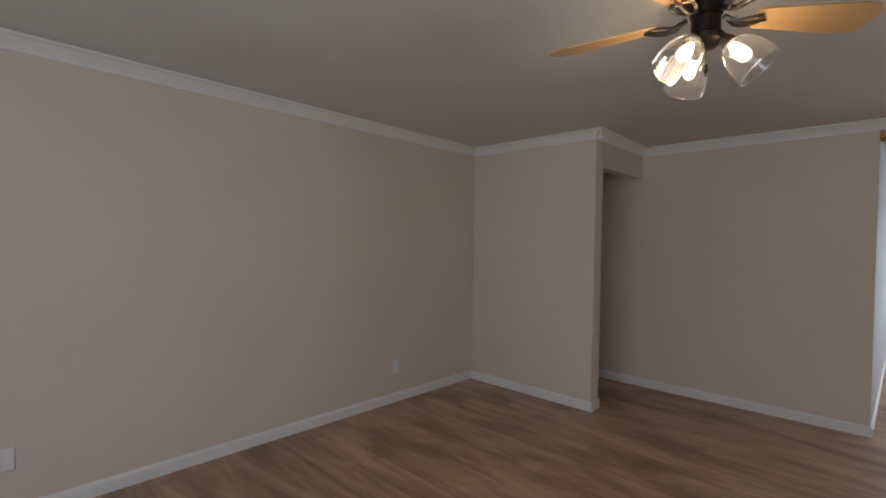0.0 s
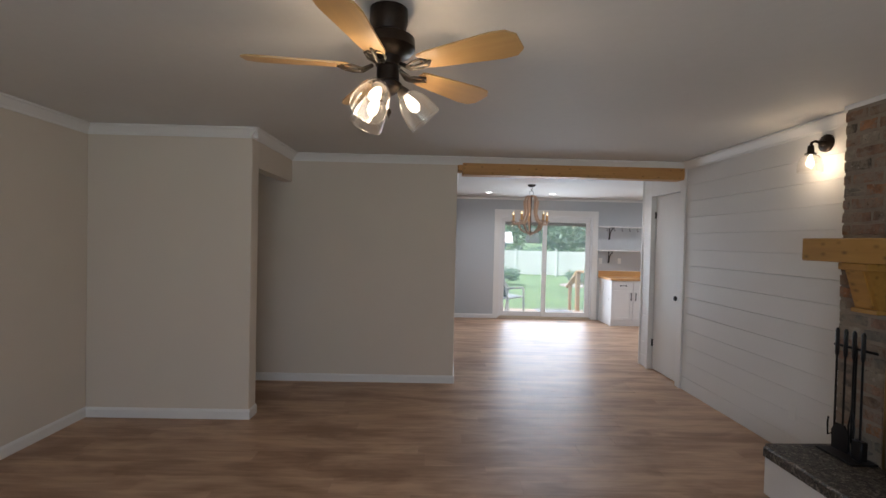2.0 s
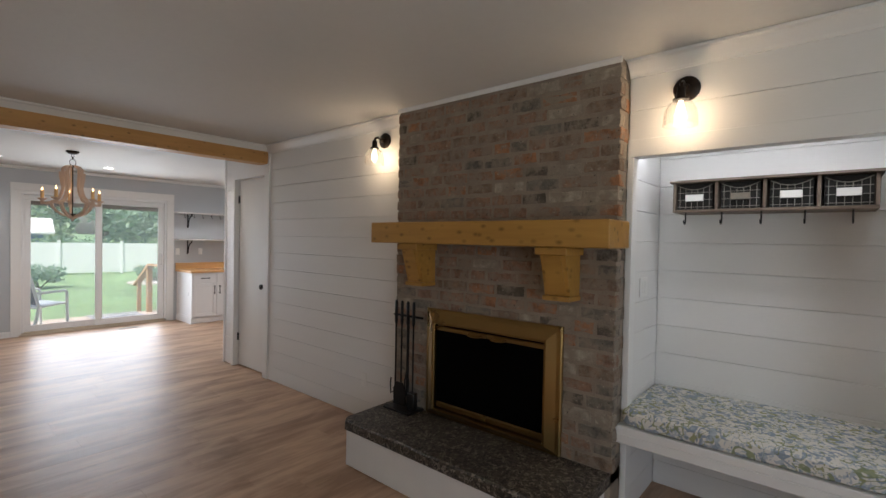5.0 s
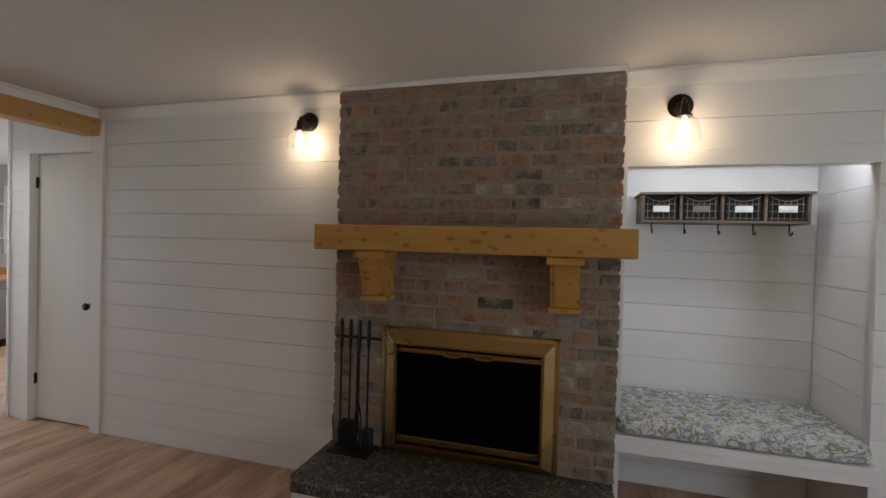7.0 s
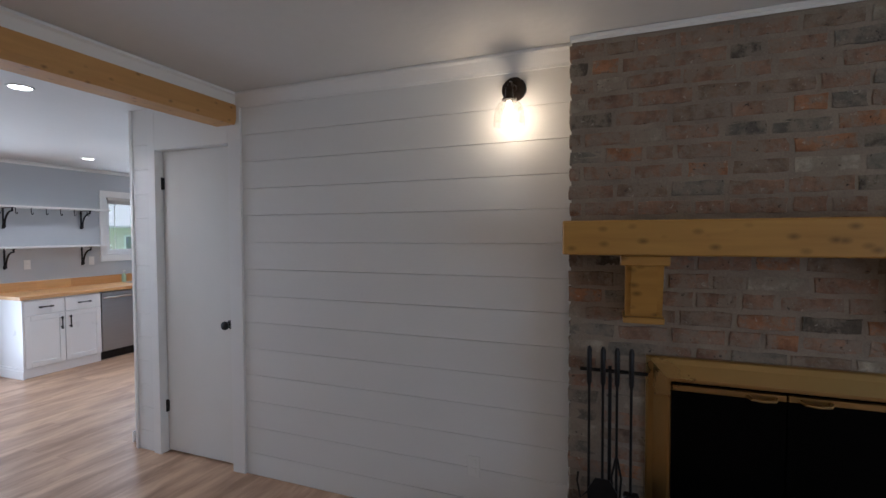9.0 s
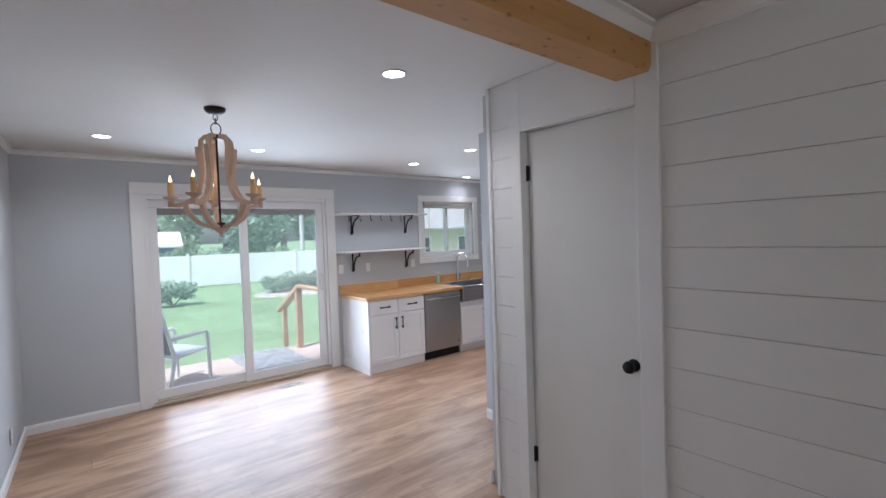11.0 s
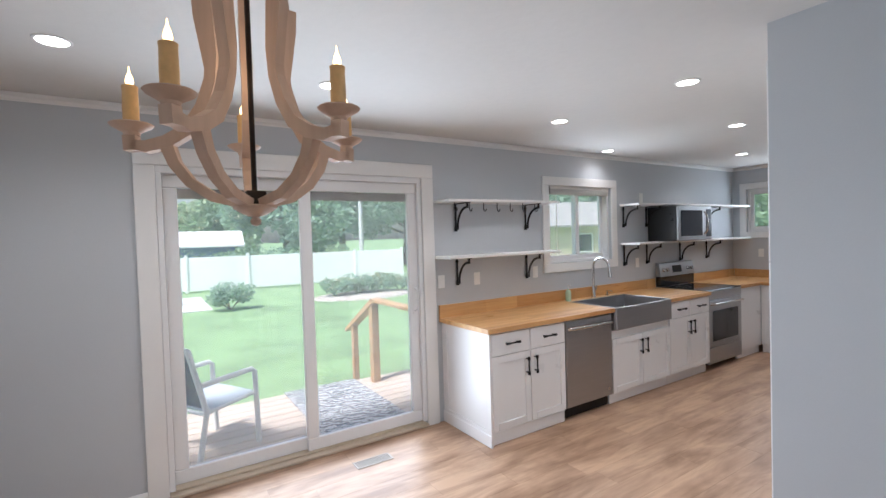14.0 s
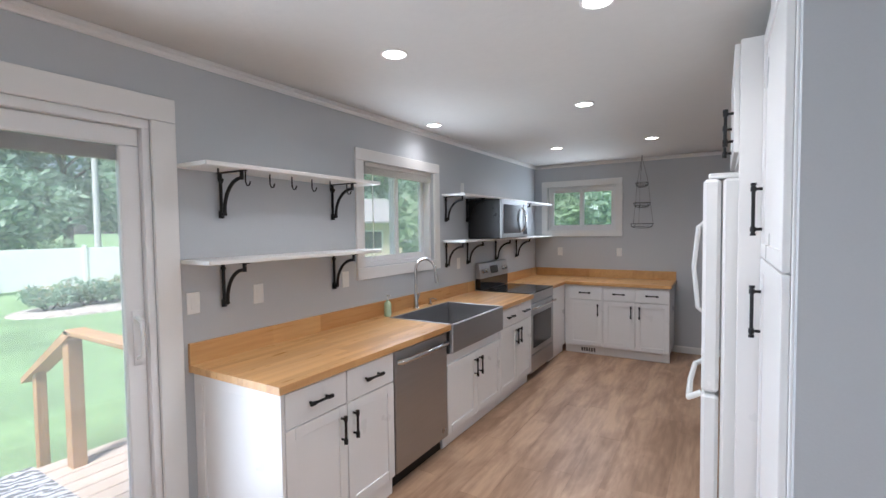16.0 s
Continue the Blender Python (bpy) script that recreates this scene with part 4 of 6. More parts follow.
def shaker(parent, x0, x1, z0, z1, name="door", flat=False, stile=0.055):
    """A shaker front in the plane y = 0 facing -y."""
    if flat:
        return boxes(name, CABW, parent, (x0, -0.020, z0, x1, 0, z1), b=0.003)
    front = boxes(name, CABW, parent, (x0 + stile - 0.004, -0.011, z0 + stile - 0.004, x1 - stile + 0.004, 0, z1 - stile + 0.004), b=0.001)
    for q0, q1 in ((x0, x0 + stile), (x1 - stile, x1)):
        boxes("stile", CABW, front, (q0, -0.020, z0, q1, 0, z1), b=0.002)
    for q0, q1 in ((z0, z0 + stile), (z1 - stile, z1)):
        boxes("rail", CABW, front, (x0 + stile + 0.0003, -0.020, q0, x1 - stile - 0.0003, 0, q1), b=0.002)
    return front


def base_cabinet(m, w, depth, doors, drawers, label, z_top=0.876, door_top=0.69, end_panel=False, pulls=None):
    c = thing("base_cabinet", label, "cabinet", m, "white kitchen base cabinets")
    boxes("body", CABW, c, (0, 0.001, 0.10, w, depth, z_top), b=0.002)
    boxes("toe_board", CABW, c, (0.0, 0.03 if not end_panel else 0.004, 0.001, w, 0.05, 0.099), b=0.003)
    if end_panel:
        for nm, q in (("end_stile", (-0.020, -0.02, 0.001, -0.001, 0.05, z_top)), ("end_stile", (-0.020, depth - 0.07, 0.001, -0.001, depth, z_top)), ("end_rail", (-0.020, 0.0505, 0.001, -0.001, depth - 0.0705, 0.12)),
                      ("end_rail", (-0.020, 0.0505, z_top - 0.06, -0.001, depth - 0.0705, z_top)), ("end_panel", (-0.011, 0.0505, 0.1205, -0.001, depth - 0.0705, z_top - 0.0605))):
            boxes(nm, CABW, c, q, b=0.002)
        boxes("base_shoe", CABW, c, (-0.030, -0.03, 0.001, -0.0205, depth, 0.095), b=0.003)
    n = len(doors) - 1
    for a, b2 in zip(doors, doors[1:]):
        shaker(c, a + 0.003, b2 - 0.003, 0.115, door_top)
    for a, b2 in zip(drawers, drawers[1:]):
        dr = shaker(c, a + 0.003, b2 - 0.003, door_top + 0.006, z_top - 0.012, "drawer_front", flat=True)
        bar_pull(dr, (a + b2) / 2, -0.02, (door_top + z_top) / 2, 0.13, False)
    kids = [k for k in c.children if k.name.split(".")[0] == "door"]
    for k, x in enumerate(pulls or []):
        bar_pull(kids[min(k, len(kids) - 1)], x, -0.02, door_top - 0.115, 0.135)
    return c


CD = NY - BY - 0.002
base_cabinet(pose(3.81, BY, 0), 0.80, CD, (0, 0.40, 0.80), (0, 0.40, 0.80), "white shaker base cabinet with two drawers and two doors", end_panel=True, pulls=(0.355, 0.445))
base_cabinet(pose(5.235, BY, 0), 0.925, CD, (0, 0.4625, 0.925), (), "white shaker sink cabinet with two doors", z_top=0.70, door_top=0.62, pulls=(0.42, 0.505))
base_cabinet(pose(6.165, BY, 0), 0.77, CD, (0, 0.385, 0.77), (0, 0.385, 0.77), "white shaker base cabinet between sink and stove", pulls=(0.345, 0.425))
ECX = HX - 0.63
base_cabinet(pose(7.712, BY + 0.03, 0), 0.576, CD - 0.03, (), (), "plain white corner filler cabinet beside the stove")
base_cabinet(pose(ECX, 9.166, 0, 0, 0, -90), 0.476, 0.625, (0.05, 0.466), (0.05, 0.466), "white shaker corner base cabinet on the end wall", pulls=(0.415,))
base_cabinet(pose(ECX, 8.688, 0, 0, 0, -90), 0.735, 0.625, (0, 0.3675, 0.735), (0, 0.3675, 0.735), "white shaker end base cabinet with two drawers and doors", pulls=(0.32, 0.415))

dish = thing("dishwasher", "stainless steel dishwasher with curved bar handle", "dishwasher", pose(4.618, BY, 0))
boxes("tub", BLACK, dish, (0.004, 0.02, 0.10, 0.606, 0.60, 0.872))
boxes("front_panel", STEEL, dish, (0.003, -0.024, 0.115, 0.607, 0.018, 0.868), b=0.006)
boxes("kick_plate", BLACK, dish, (0.004, 0.045, 0.002, 0.606, 0.06, 0.10))
bm = bmesh.new()
tube(bm, [(0.03, -0.026, 0.795), (0.045, -0.055, 0.80), (0.30, -0.062, 0.80), (0.565, -0.055, 0.80), (0.58, -0.026, 0.795)], 0.017, 10)
part("handle", bm, CHROME, dish, "brushed steel bar handle", True)
bm = bmesh.new()
lathe(bm, [(0.018, 0), (0.018, 0.003), (0.012, 0.004)], 18, pose(0.545, -0.024, 0.18, 90, 0, 0))
part("round_badge", bm, CHROME, dish, "", True)

# worktops, with staves glued up side by side
def stave_material():
    m = wood("butcher_block_staves", (0.68, 0.40, 0.165), (0.50, 0.255, 0.09), 0.30, axis=0, per_object=0.0, bump=0.04, rings=11)
    n = m.node_tree.nodes
    geo, mul = n.new("ShaderNodeNewGeometry"), n.new("ShaderNodeMath")
    mul.operation = "MULTIPLY_ADD"
    mul.inputs[1].default_value, mul.inputs[2].default_value = 0.40, -0.20
    links(m, geo.outputs["Random Per Island"], mul.inputs[0])
    for node in n:
        if node.type == "MATH" and node.operation == "ADD":
            links(m, mul.outputs[0], node.inputs[1])
    return m


STAVES = stave_material()
srng = random.Random(3)


def staves(bm, x0, y0, z0, x1, y1, z1, along="x", w=0.041):
    """Fill a slab with glued staves along x or y."""
    a0, a1, c0, c1 = (x0, x1, y0, y1) if along == "x" else (y0, y1, x0, x1)
    n = max(1, round((c1 - c0) / w))
    for i in range(n):
        p, q = c0 + (c1 - c0) * i / n, c0 + (c1 - c0) * (i + 1) / n
        a = a0
        while a < a1 - 0.001:
            e = min(a + srng.uniform(0.35, 0.9), a1)
            if a1 - e < 0.15:
                e = a1
            if along == "x":
                box(bm, a, p, z0, e, q, z1, 0.0006)
            else:
                box(bm, p, a, z0, q, e, z1, 0.0006)
            a = e


top = thing("butcher_block_worktop", "oiled butcher block worktop with low wooden backsplash", "worktop")
bm = bmesh.new()
staves(bm, 3.765, 9.095, 0.8775, 5.25, NY - 0.022, 0.915)
staves(bm, 5.25, 9.655, 0.8775, 6.15, NY - 0.022, 0.915)
staves(bm, 6.15, 9.095, 0.8775, 6.938, NY - 0.022, 0.915)
part("slab", bm, STAVES, top)["kind"] = "stuff"
bm = bmesh.new()
staves(bm, 3.765, NY - 0.021, 0.8775, 6.938, NY - 0.001, 1.025, w=0.06)
part("backsplash", bm, STAVES, top)["kind"] = "stuff"
top2 = thing("butcher_block_worktop", "oiled butcher block worktop in the kitchen corner", "worktop")
bm = bmesh.new()
staves(bm, ECX - 0.04, 7.935, 0.8775, HX - 0.022, NY - 0.022, 0.915, "y")
staves(bm, 7.71, 9.15, 0.8775, ECX - 0.04, NY - 0.022, 0.915)
part("slab", bm, STAVES, top2)["kind"] = "stuff"
bm = bmesh.new()
staves(bm, HX - 0.021, 7.935, 0.8775, HX - 0.001, NY - 0.022, 1.025, "y", 0.06)
staves(bm, 7.71, NY - 0.021, 0.8775, HX - 0.022, NY - 0.001, 1.025, w=0.06)
part("backsplash", bm, STAVES, top2)["kind"] = "stuff"

# farmhouse sink
sink = thing("farmhouse_sink", "stainless steel apron-front farmhouse sink", "sink", pose(5.255, 9.085, 0.0))
boxes("apron", STEEL, sink, (0, 0, 0.705, 0.89, 0.02, 0.918), b=0.008)
boxes("basin", STEEL, sink, (0, 0.0205, 0.70, 0.02, 0.568, 0.918), (0.87, 0.0205, 0.70, 0.89, 0.568, 0.918), (0.0205, 0.548, 0.70, 0.8695, 0.568, 0.918), (0.0205, 0.0205, 0.70, 0.8695, 0.5475, 0.712), b=0.003)
bm = bmesh.new()
lathe(bm, [(0.045, 0.712), (0.045, 0.716), (0.03, 0.714)], 18, pose(0.445, 0.30, 0))
part("drain", bm, CHROME, sink, "", True)

faucet = thing("kitchen_faucet", "brushed nickel gooseneck pull-down faucet behind the sink", "faucet", pose(5.70, 9.705, 0.915, 0, 0, 12))
bm = bmesh.new()
lathe(bm, [(0.028, 0), (0.028, 0.006), (0.022, 0.012), (0.019, 0.11), (0.014, 0.13)], 18)
tube(bm, [(0, 0, 0.12), (0, 0, 0.33)] + [(0, -0.09 + 0.09 * math.cos(math.pi * k / 10), 0.33 + 0.10 * math.sin(math.pi * k / 10)) for k in range(1, 10)] + [(0, -0.182, 0.31)], 0.0125, 12)
part("spout", bm, CHROME, faucet, "", True)
bm = bmesh.new()
tube(bm, [(0, -0.182, 0.315), (0, -0.187, 0.27), (0, -0.192, 0.225)], [0.014, 0.016, 0.018], 12)
part("spray_head", bm, CHROME, faucet, "", True)
bm = bmesh.new()
tube(bm, [(0.018, 0, 0.075), (0.05, 0, 0.08), (0.065, -0.01, 0.13)], [0.011, 0.009, 0.006], 10)
part("lever", bm, CHROME, faucet, "", True)
disp = thing("soap_dispenser", "brushed nickel soap pump on the worktop", "soap pump", pose(5.93, 9.71, 0.915))
bm = bmesh.new()
lathe(bm, [(0.02, 0), (0.02, 0.008), (0.012, 0.012), (0.011, 0.045), (0.014, 0.055)], 14)
tube(bm, [(0, 0, 0.05), (0, -0.03, 0.058), (0, -0.07, 0.05)], 0.006, 8)
part("pump", bm, CHROME, disp, "", True)
soap = thing("soap_bottle", "clear plastic bottle with pale green soap on the worktop", "bottle", pose(5.30, 9.70, 0.915))
bm = bmesh.new()
lathe(bm, [(0.027, 0), (0.029, 0.01), (0.029, 0.09), (0.024, 0.11), (0.011, 0.12), (0.011, 0.13)], 16)
part("bottle", bm, mat("pale_green_soap", (0.45, 0.60, 0.42), 0.25), soap, "", True)
bm = bmesh.new()
tube(bm, [(0, 0, 0.13), (0, 0, 0.165)], 0.004, 6)
box(bm, -0.006, -0.03, 0.16, 0.006, 0.008, 0.17, 0.002)
part("pump", bm, PLASTICW, soap)

# stove
st = thing("electric_range", "stainless steel electric range with black glass cooktop", "stove", pose(6.945, BY - 0.005, 0))
boxes("body", mat("black_enamel_side", (0.02, 0.02, 0.02), 0.35), st, (0.002, 0.03, 0.06, 0.758, 0.635, 0.905), b=0.004)
boxes("cooktop", BLKGLASS, st, (0, 0.0, 0.906, 0.76, 0.56, 0.92), b=0.004)
ov = boxes("oven_door", STEEL, st, (0.004, 0.0, 0.265, 0.756, 0.029, 0.80), b=0.006)
boxes("oven_window", BLKGLASS, ov, (0.09, -0.003, 0.33, 0.67, -0.0005, 0.68), b=0.001)
bm = bmesh.new()
tube(bm, [(0.05, 0, 0.755), (0.06, -0.045, 0.765), (0.38, -0.052, 0.765), (0.70, -0.045, 0.765), (0.71, 0, 0.755)], 0.012, 10)
part("oven_handle", bm, CHROME, ov, "", True)
boxes("storage_drawer", STEEL, st, (0.004, 0.0, 0.075, 0.756, 0.029, 0.258), b=0.006)
boxes("front_trim", STEEL, st, (0.002, 0.001, 0.806, 0.758, 0.0295, 0.9055), b=0.003)
bm = bmesh.new()
prism(bm, [(0.566, 1.045), (0.634, 1.045), (0.634, 1.215), (0.612, 1.218), (0.592, 1.205)], 0.002, 0.758, "x")
bgd = part("backguard", bm, STEEL, st, "steel control panel")
for q in ("display",):
    bm = bmesh.new()
    prism(bm, [(0.5685, 1.085), (0.572, 1.085), (0.586, 1.17), (0.5815, 1.17)], 0.27, 0.47, "x")
    part(q, bm, BLKGLASS, bgd, "black glass display")
boxes("lower_riser", BLKGLASS, bgd, (0.004, 0.575, 0.921, 0.756, 0.634, 1.044), b=0.002, label="black glass riser")
for x in (0.07, 0.15, 0.61, 0.69):
    bm = bmesh.new()
    lathe(bm, [(0.026, 0), (0.024, 0.015), (0.019, 0.025), (0.004, 0.026)], 16, pose(x, 0.578, 1.125, 82, 0, 0))
    part("knob", bm, CHROME, bgd, "steel control knob", True)
for x, y, r_ in ((0.2, 0.15, 0.10), (0.56, 0.15, 0.08), (0.2, 0.40, 0.08), (0.56, 0.40, 0.10)):
    bm = bmesh.new()
    ring = [[(x + (r_ + d) * math.cos(2 * math.pi * k / 24), y + (r_ + d) * math.sin(2 * math.pi * k / 24), 0.9205) for k in range(24)] for d in (0, 0.004)]
    grid_solid(bm, ring, False)
    part("burner_ring", bm, mat("burner_ring_grey", (0.12, 0.12, 0.12), 0.3), st)

# ---- tall units opposite ----
pantry = thing("pantry_cabinet", "tall white shaker pantry cabinet with upper and lower doors", "cabinet", pose(4.73, 7.302, 0, 0, 0, 180))
boxes("body", CABW, pantry, (0.0, 0.001, 0.10, 0.765, 0.79, 2.36), b=0.003)
boxes("toe_board", CABW, pantry, (0, 0.04, 0.001, 0.765, 0.06, 0.099))
for z0, z1, pz in ((0.105, 1.462, 1.25), (1.468, 2.35, 1.66)):
    dd = shaker(pantry, 0.004, 0.761, z0, z1)
    bar_pull(dd, 0.06, -0.02, pz, 0.20)
boxes("top_filler", CABW, pantry, (0, 0.0, 2.361, 0.765, 0.3, CEIL - 0.001))
fill = thing("filler_panel", "white tall filler panel beside the refrigerator", "panel")
boxes("panel", CABW, fill, (4.735, 6.44, 0.001, 4.765, 7.40, 2.36), b=0.003)
over = thing("over_fridge_cabinet", "white cabinet above the refrigerator with black handle", "cabinet", pose(5.545, 7.40, 0, 0, 0, 180))
boxes("body", CABW, over, (0, 0.001, 1.90, 0.775, 0.95, 2.36), b=0.003)
for a, b2, px in ((0.002, 0.386, 0.34), (0.389, 0.773, 0.72)):
    dd = shaker(over, a, b2, 1.905, 2.355)
    bar_pull(dd, px, -0.02, 2.02, 0.15)
fr = thing("refrigerator", "white bottom-freezer refrigerator with curved handles", "refrigerator", pose(5.52, 7.53, 0, 0, 0, 180))
WHITEAPP = mat("white_appliance_enamel", (0.80, 0.80, 0.79), 0.25, vary=0.015, grain=200, bump=0.08)
boxes("body", WHITEAPP, fr, (0.0, 0.075, 0.03, 0.735, 0.80, 1.80), b=0.012)
boxes("top_hinge_cover", WHITEAPP, fr, (0.62, 0.02, 1.801, 0.73, 0.14, 1.825), b=0.006)
for z0, z1, name, ha, hb in ((0.05, 0.845, "freezer_door", 0.70, 0.80), (0.855, 1.80, "fridge_door", 1.10, 1.62)):
    fd = boxes(name, WHITEAPP, fr, (0.0, 0.0, z0, 0.735, 0.068, z1), b=0.014)
    bm = bmesh.new()
    if name == "fridge_door":
        tube(bm, [(0.06, 0.0, ha), (0.06, -0.04, ha + 0.03), (0.06, -0.062, (ha + hb) / 2), (0.06, -0.04, hb - 0.03), (0.06, 0, hb)], [0.016, 0.014, 0.013, 0.014, 0.016], 10)
    else:
        tube(bm, [(0.67, 0.0, 0.86 - 0.03), (0.67, -0.05, 0.80), (0.36, -0.06, 0.79), (0.06, -0.05, 0.80), (0.06, 0.0, 0.83)], 0.014, 10)
    part("handle", bm, WHITEAPP, fd, "white curved handle", True)
for x in (0.06, 0.68):
    boxes("foot", PLASTICW, fr, (x - 0.02, 0.10, 0.0, x + 0.02, 0.14, 0.0295))

# hanging wire baskets
hang = thing("hanging_wire_basket", "three-tier black wire basket hanging from the ceiling", "basket", pose(8.66, 8.31, 0))
tiers = ((2.09, 0.075), (1.84, 0.10), (1.58, 0.135))
for z, r_ in tiers:
    bm = bmesh.new()
    for zz, rr in ((z + 0.055, r_), (z + 0.02, r_ * 0.9), (z, r_ * 0.6)):
        tube(bm, [(rr * math.cos(2 * math.pi * k / 20), rr * math.sin(2 * math.pi * k / 20), zz) for k in range(21)], 0.0028 if zz > z + 0.03 else 0.0018, 5)
    for k in range(14):
        a = 2 * math.pi * k / 14
        tube(bm, [(q * math.cos(a), q * math.sin(a), zz) for q, zz in ((r_, z + 0.055), (r_ * 0.9, z + 0.02), (r_ * 0.6, z), (0.004, z))], 0.0015, 4)
    part("basket", bm, BLACK, hang)
bm = bmesh.new()
prev = (CEIL - 0.03, 0.0)
for z, r_ in tiers:
    for k in range(3):
        a = 2 * math.pi * k / 3 + 0.4
        tube(bm, [(prev[1] * math.cos(a), prev[1] * math.sin(a), prev[0]), (r_ * math.cos(a), r_ * math.sin(a), z + 0.055)], 0.0016, 4)
    prev = (z + 0.055, r_)
tube(bm, [(0, 0, CEIL - 0.03), (0, 0, CEIL)], 0.003, 6)
part("chains", bm, BLACK, hang)


# ---- recessed lights ----
def downlight(x, y):
    d = thing("recessed_light", "round white recessed ceiling light, lit", "ceiling light", pose(x, y, CEIL), "recessed ceiling lights")
    bm = bmesh.new()
    lathe(bm, [(0.070, 0), (0.068, -0.005), (0.058, -0.006), (0.056, -0.002), (0.056, 0.0)], 26)
    bmesh.ops.delete(bm, geom=[f for f in bm.faces if len(f.verts) > 4], context="FACES")
    part("trim_ring", bm, TRIM, d, "", True)
    bm = bmesh.new()
    lathe(bm, [(0.056, -0.004), (0.025, -0.0045)], 26)
    part("lens", bm, LEDGLOW, d, "glowing lens", True)
    lamp = new("recessed_lamp", bpy.data.lights.new("recessed_lamp", "SPOT"))
    lamp.data.energy, lamp.data.color, lamp.data.spot_size, lamp.data.spot_blend, lamp.data.shadow_soft_size = DOWN * (0.3 if y > 9.3 else 1), COOL, radians(152), 1.0, 0.06
    lamp.location = (x, y, CEIL - 0.012)


DOWN = 25
for x, y in LIGHTS:
    downlight(x, y)

# ---- chandelier ----
ch = thing("chandelier", "weathered pale wood chandelier with five lit candle bulbs", "chandelier", pose(1.887, 7.63, 0))
bm = bmesh.new()
lathe(bm, [(0.066, CEIL), (0.066, CEIL - 0.008), (0.060, CEIL - 0.020), (0.042, CEIL - 0.034), (0.012, CEIL - 0.042)], 24)
part("canopy", bm, BRONZE, ch, "", True)
bm = bmesh.new()
for k, z in enumerate((2.432, 2.408)):
    a = math.pi / 2 * k
    tube(bm, [(0.014 * math.cos(q) * math.cos(a), 0.014 * math.cos(q) * math.sin(a), z + 0.021 * math.sin(q)) for q in [2 * math.pi * j / 12 for j in range(13)]], 0.003, 6)
tube(bm, [(0.030 * math.cos(q), 0, 2.358 + 0.040 * math.sin(q)) for q in [2 * math.pi * j / 18 for j in range(19)]], 0.0035, 7)
part("chain", bm, BRONZE, ch, "", True)
bm = bmesh.new()
tube(bm, [(0, 0, 1.70), (0, 0, 2.35)], 0.007, 8)
box(bm, -0.025, -0.025, 1.69, 0.025, 0.025, 1.735, 0.003)
box(bm, -0.03, -0.03, 2.315, 0.03, 0.03, 2.345, 0.004)
part("centre_rod", bm, BRONZE, ch, "", True)
bm = bmesh.new()
lathe(bm, [(0.004, 1.640), (0.012, 1.645), (0.014, 1.655), (0.008, 1.664), (0.03, 1.672), (0.055, 1.688), (0.056, 1.694), (0.02, 1.70)], 18)
part("bottom_finial", bm, PALEWOOD, ch, "", True)
CANDLE = mat("amber_candle_sleeve", (0.74, 0.47, 0.20), 0.5, vary=0.2, scale=20)
for k in range(5):
    rot = pose(0, 0, 0, 0, 0, -203.5 + 72 * k)
    bm = bmesh.new()
    bar(bm, [(0.03, 0, 2.332), (0.066, 0, 2.329), (0.093, 0, 2.302), (0.099, 0, 2.25), (0.093, 0, 2.17), (0.089, 0, 2.10), (0.096, 0, 2.03), (0.118, 0, 1.96), (0.155, 0, 1.90), (0.205, 0, 1.868), (0.255, 0, 1.855), (0.29, 0, 1.862)], 0.030, [0.024, 0.028, 0.028, 0.026, 0.026, 0.026, 0.028, 0.030, 0.034, 0.034, 0.030, 0.026])
    bar(bm, [(0.117, 0, 2.258), (0.116, 0, 2.20), (0.109, 0, 2.13), (0.104, 0, 2.06)], 0.0295, [0.030, 0.026, 0.018, 0.006])
    bar(bm, [(0.29, 0, 1.845), (0.292, 0, 1.885)], 0.030, 0.030)
    arm = part("arm", bm, PALEWOOD, ch)
    arm.matrix_local = rot
    bm = bmesh.new()
    bar(bm, [(0.205, 0, 1.855), (0.19, 0, 1.81), (0.155, 0, 1.76), (0.10, 0, 1.72), (0.03, 0, 1.70)], 0.028, [0.032, 0.028, 0.026, 0.026, 0.024])
    low = part("lower_arm", bm, PALEWOOD, ch)
    low.matrix_local = rot
    bm = bmesh.new()
    lathe(bm, [(0.018, 1.885), (0.020, 1.893), (0.045, 1.908), (0.050, 1.914), (0.046, 1.917), (0.02, 1.915)], 20, pose(0.29, 0, 0))
    cup = part("candle_cup", bm, PALEWOOD, arm, "", True)
    bm = bmesh.new()
    lathe(bm, [(0.018, 1.915), (0.0185, 1.955), (0.0175, 2.002), (0.0185, 2.014), (0.012, 2.017)], 14, pose(0.29, 0, 0))
    part("candle_sleeve", bm, CANDLE, arm, "amber candle sleeve", True)
    bm = bmesh.new()
    lathe(bm, [(0.007, 2.016), (0.0095, 2.026), (0.008, 2.036), (0.003, 2.050), (0.0006, 2.066)], 12, pose(0.29, 0, 0))
    fb = part("flame_bulb", bm, FLAME, arm, "glowing flame bulb", True)
    fb.visible_shadow = False
# scale the wooden cage in height and width to fit the camera's view
cage = Matrix.Translation((0, 0, 2.0)) @ Matrix.Diagonal((0.965, 0.965, 0.93, 1)) @ Matrix.Translation((0, 0, -2.0))
for ob in [o for c in ch.children for o in (c, *c.children)]:
    if ob.name.split(".")[0] not in ("canopy", "chain"):
        ob.data.transform(cage)
bulb("chandelier_light", 1.887, 7.63, 2.06, 1.2, WARM, 0.22)

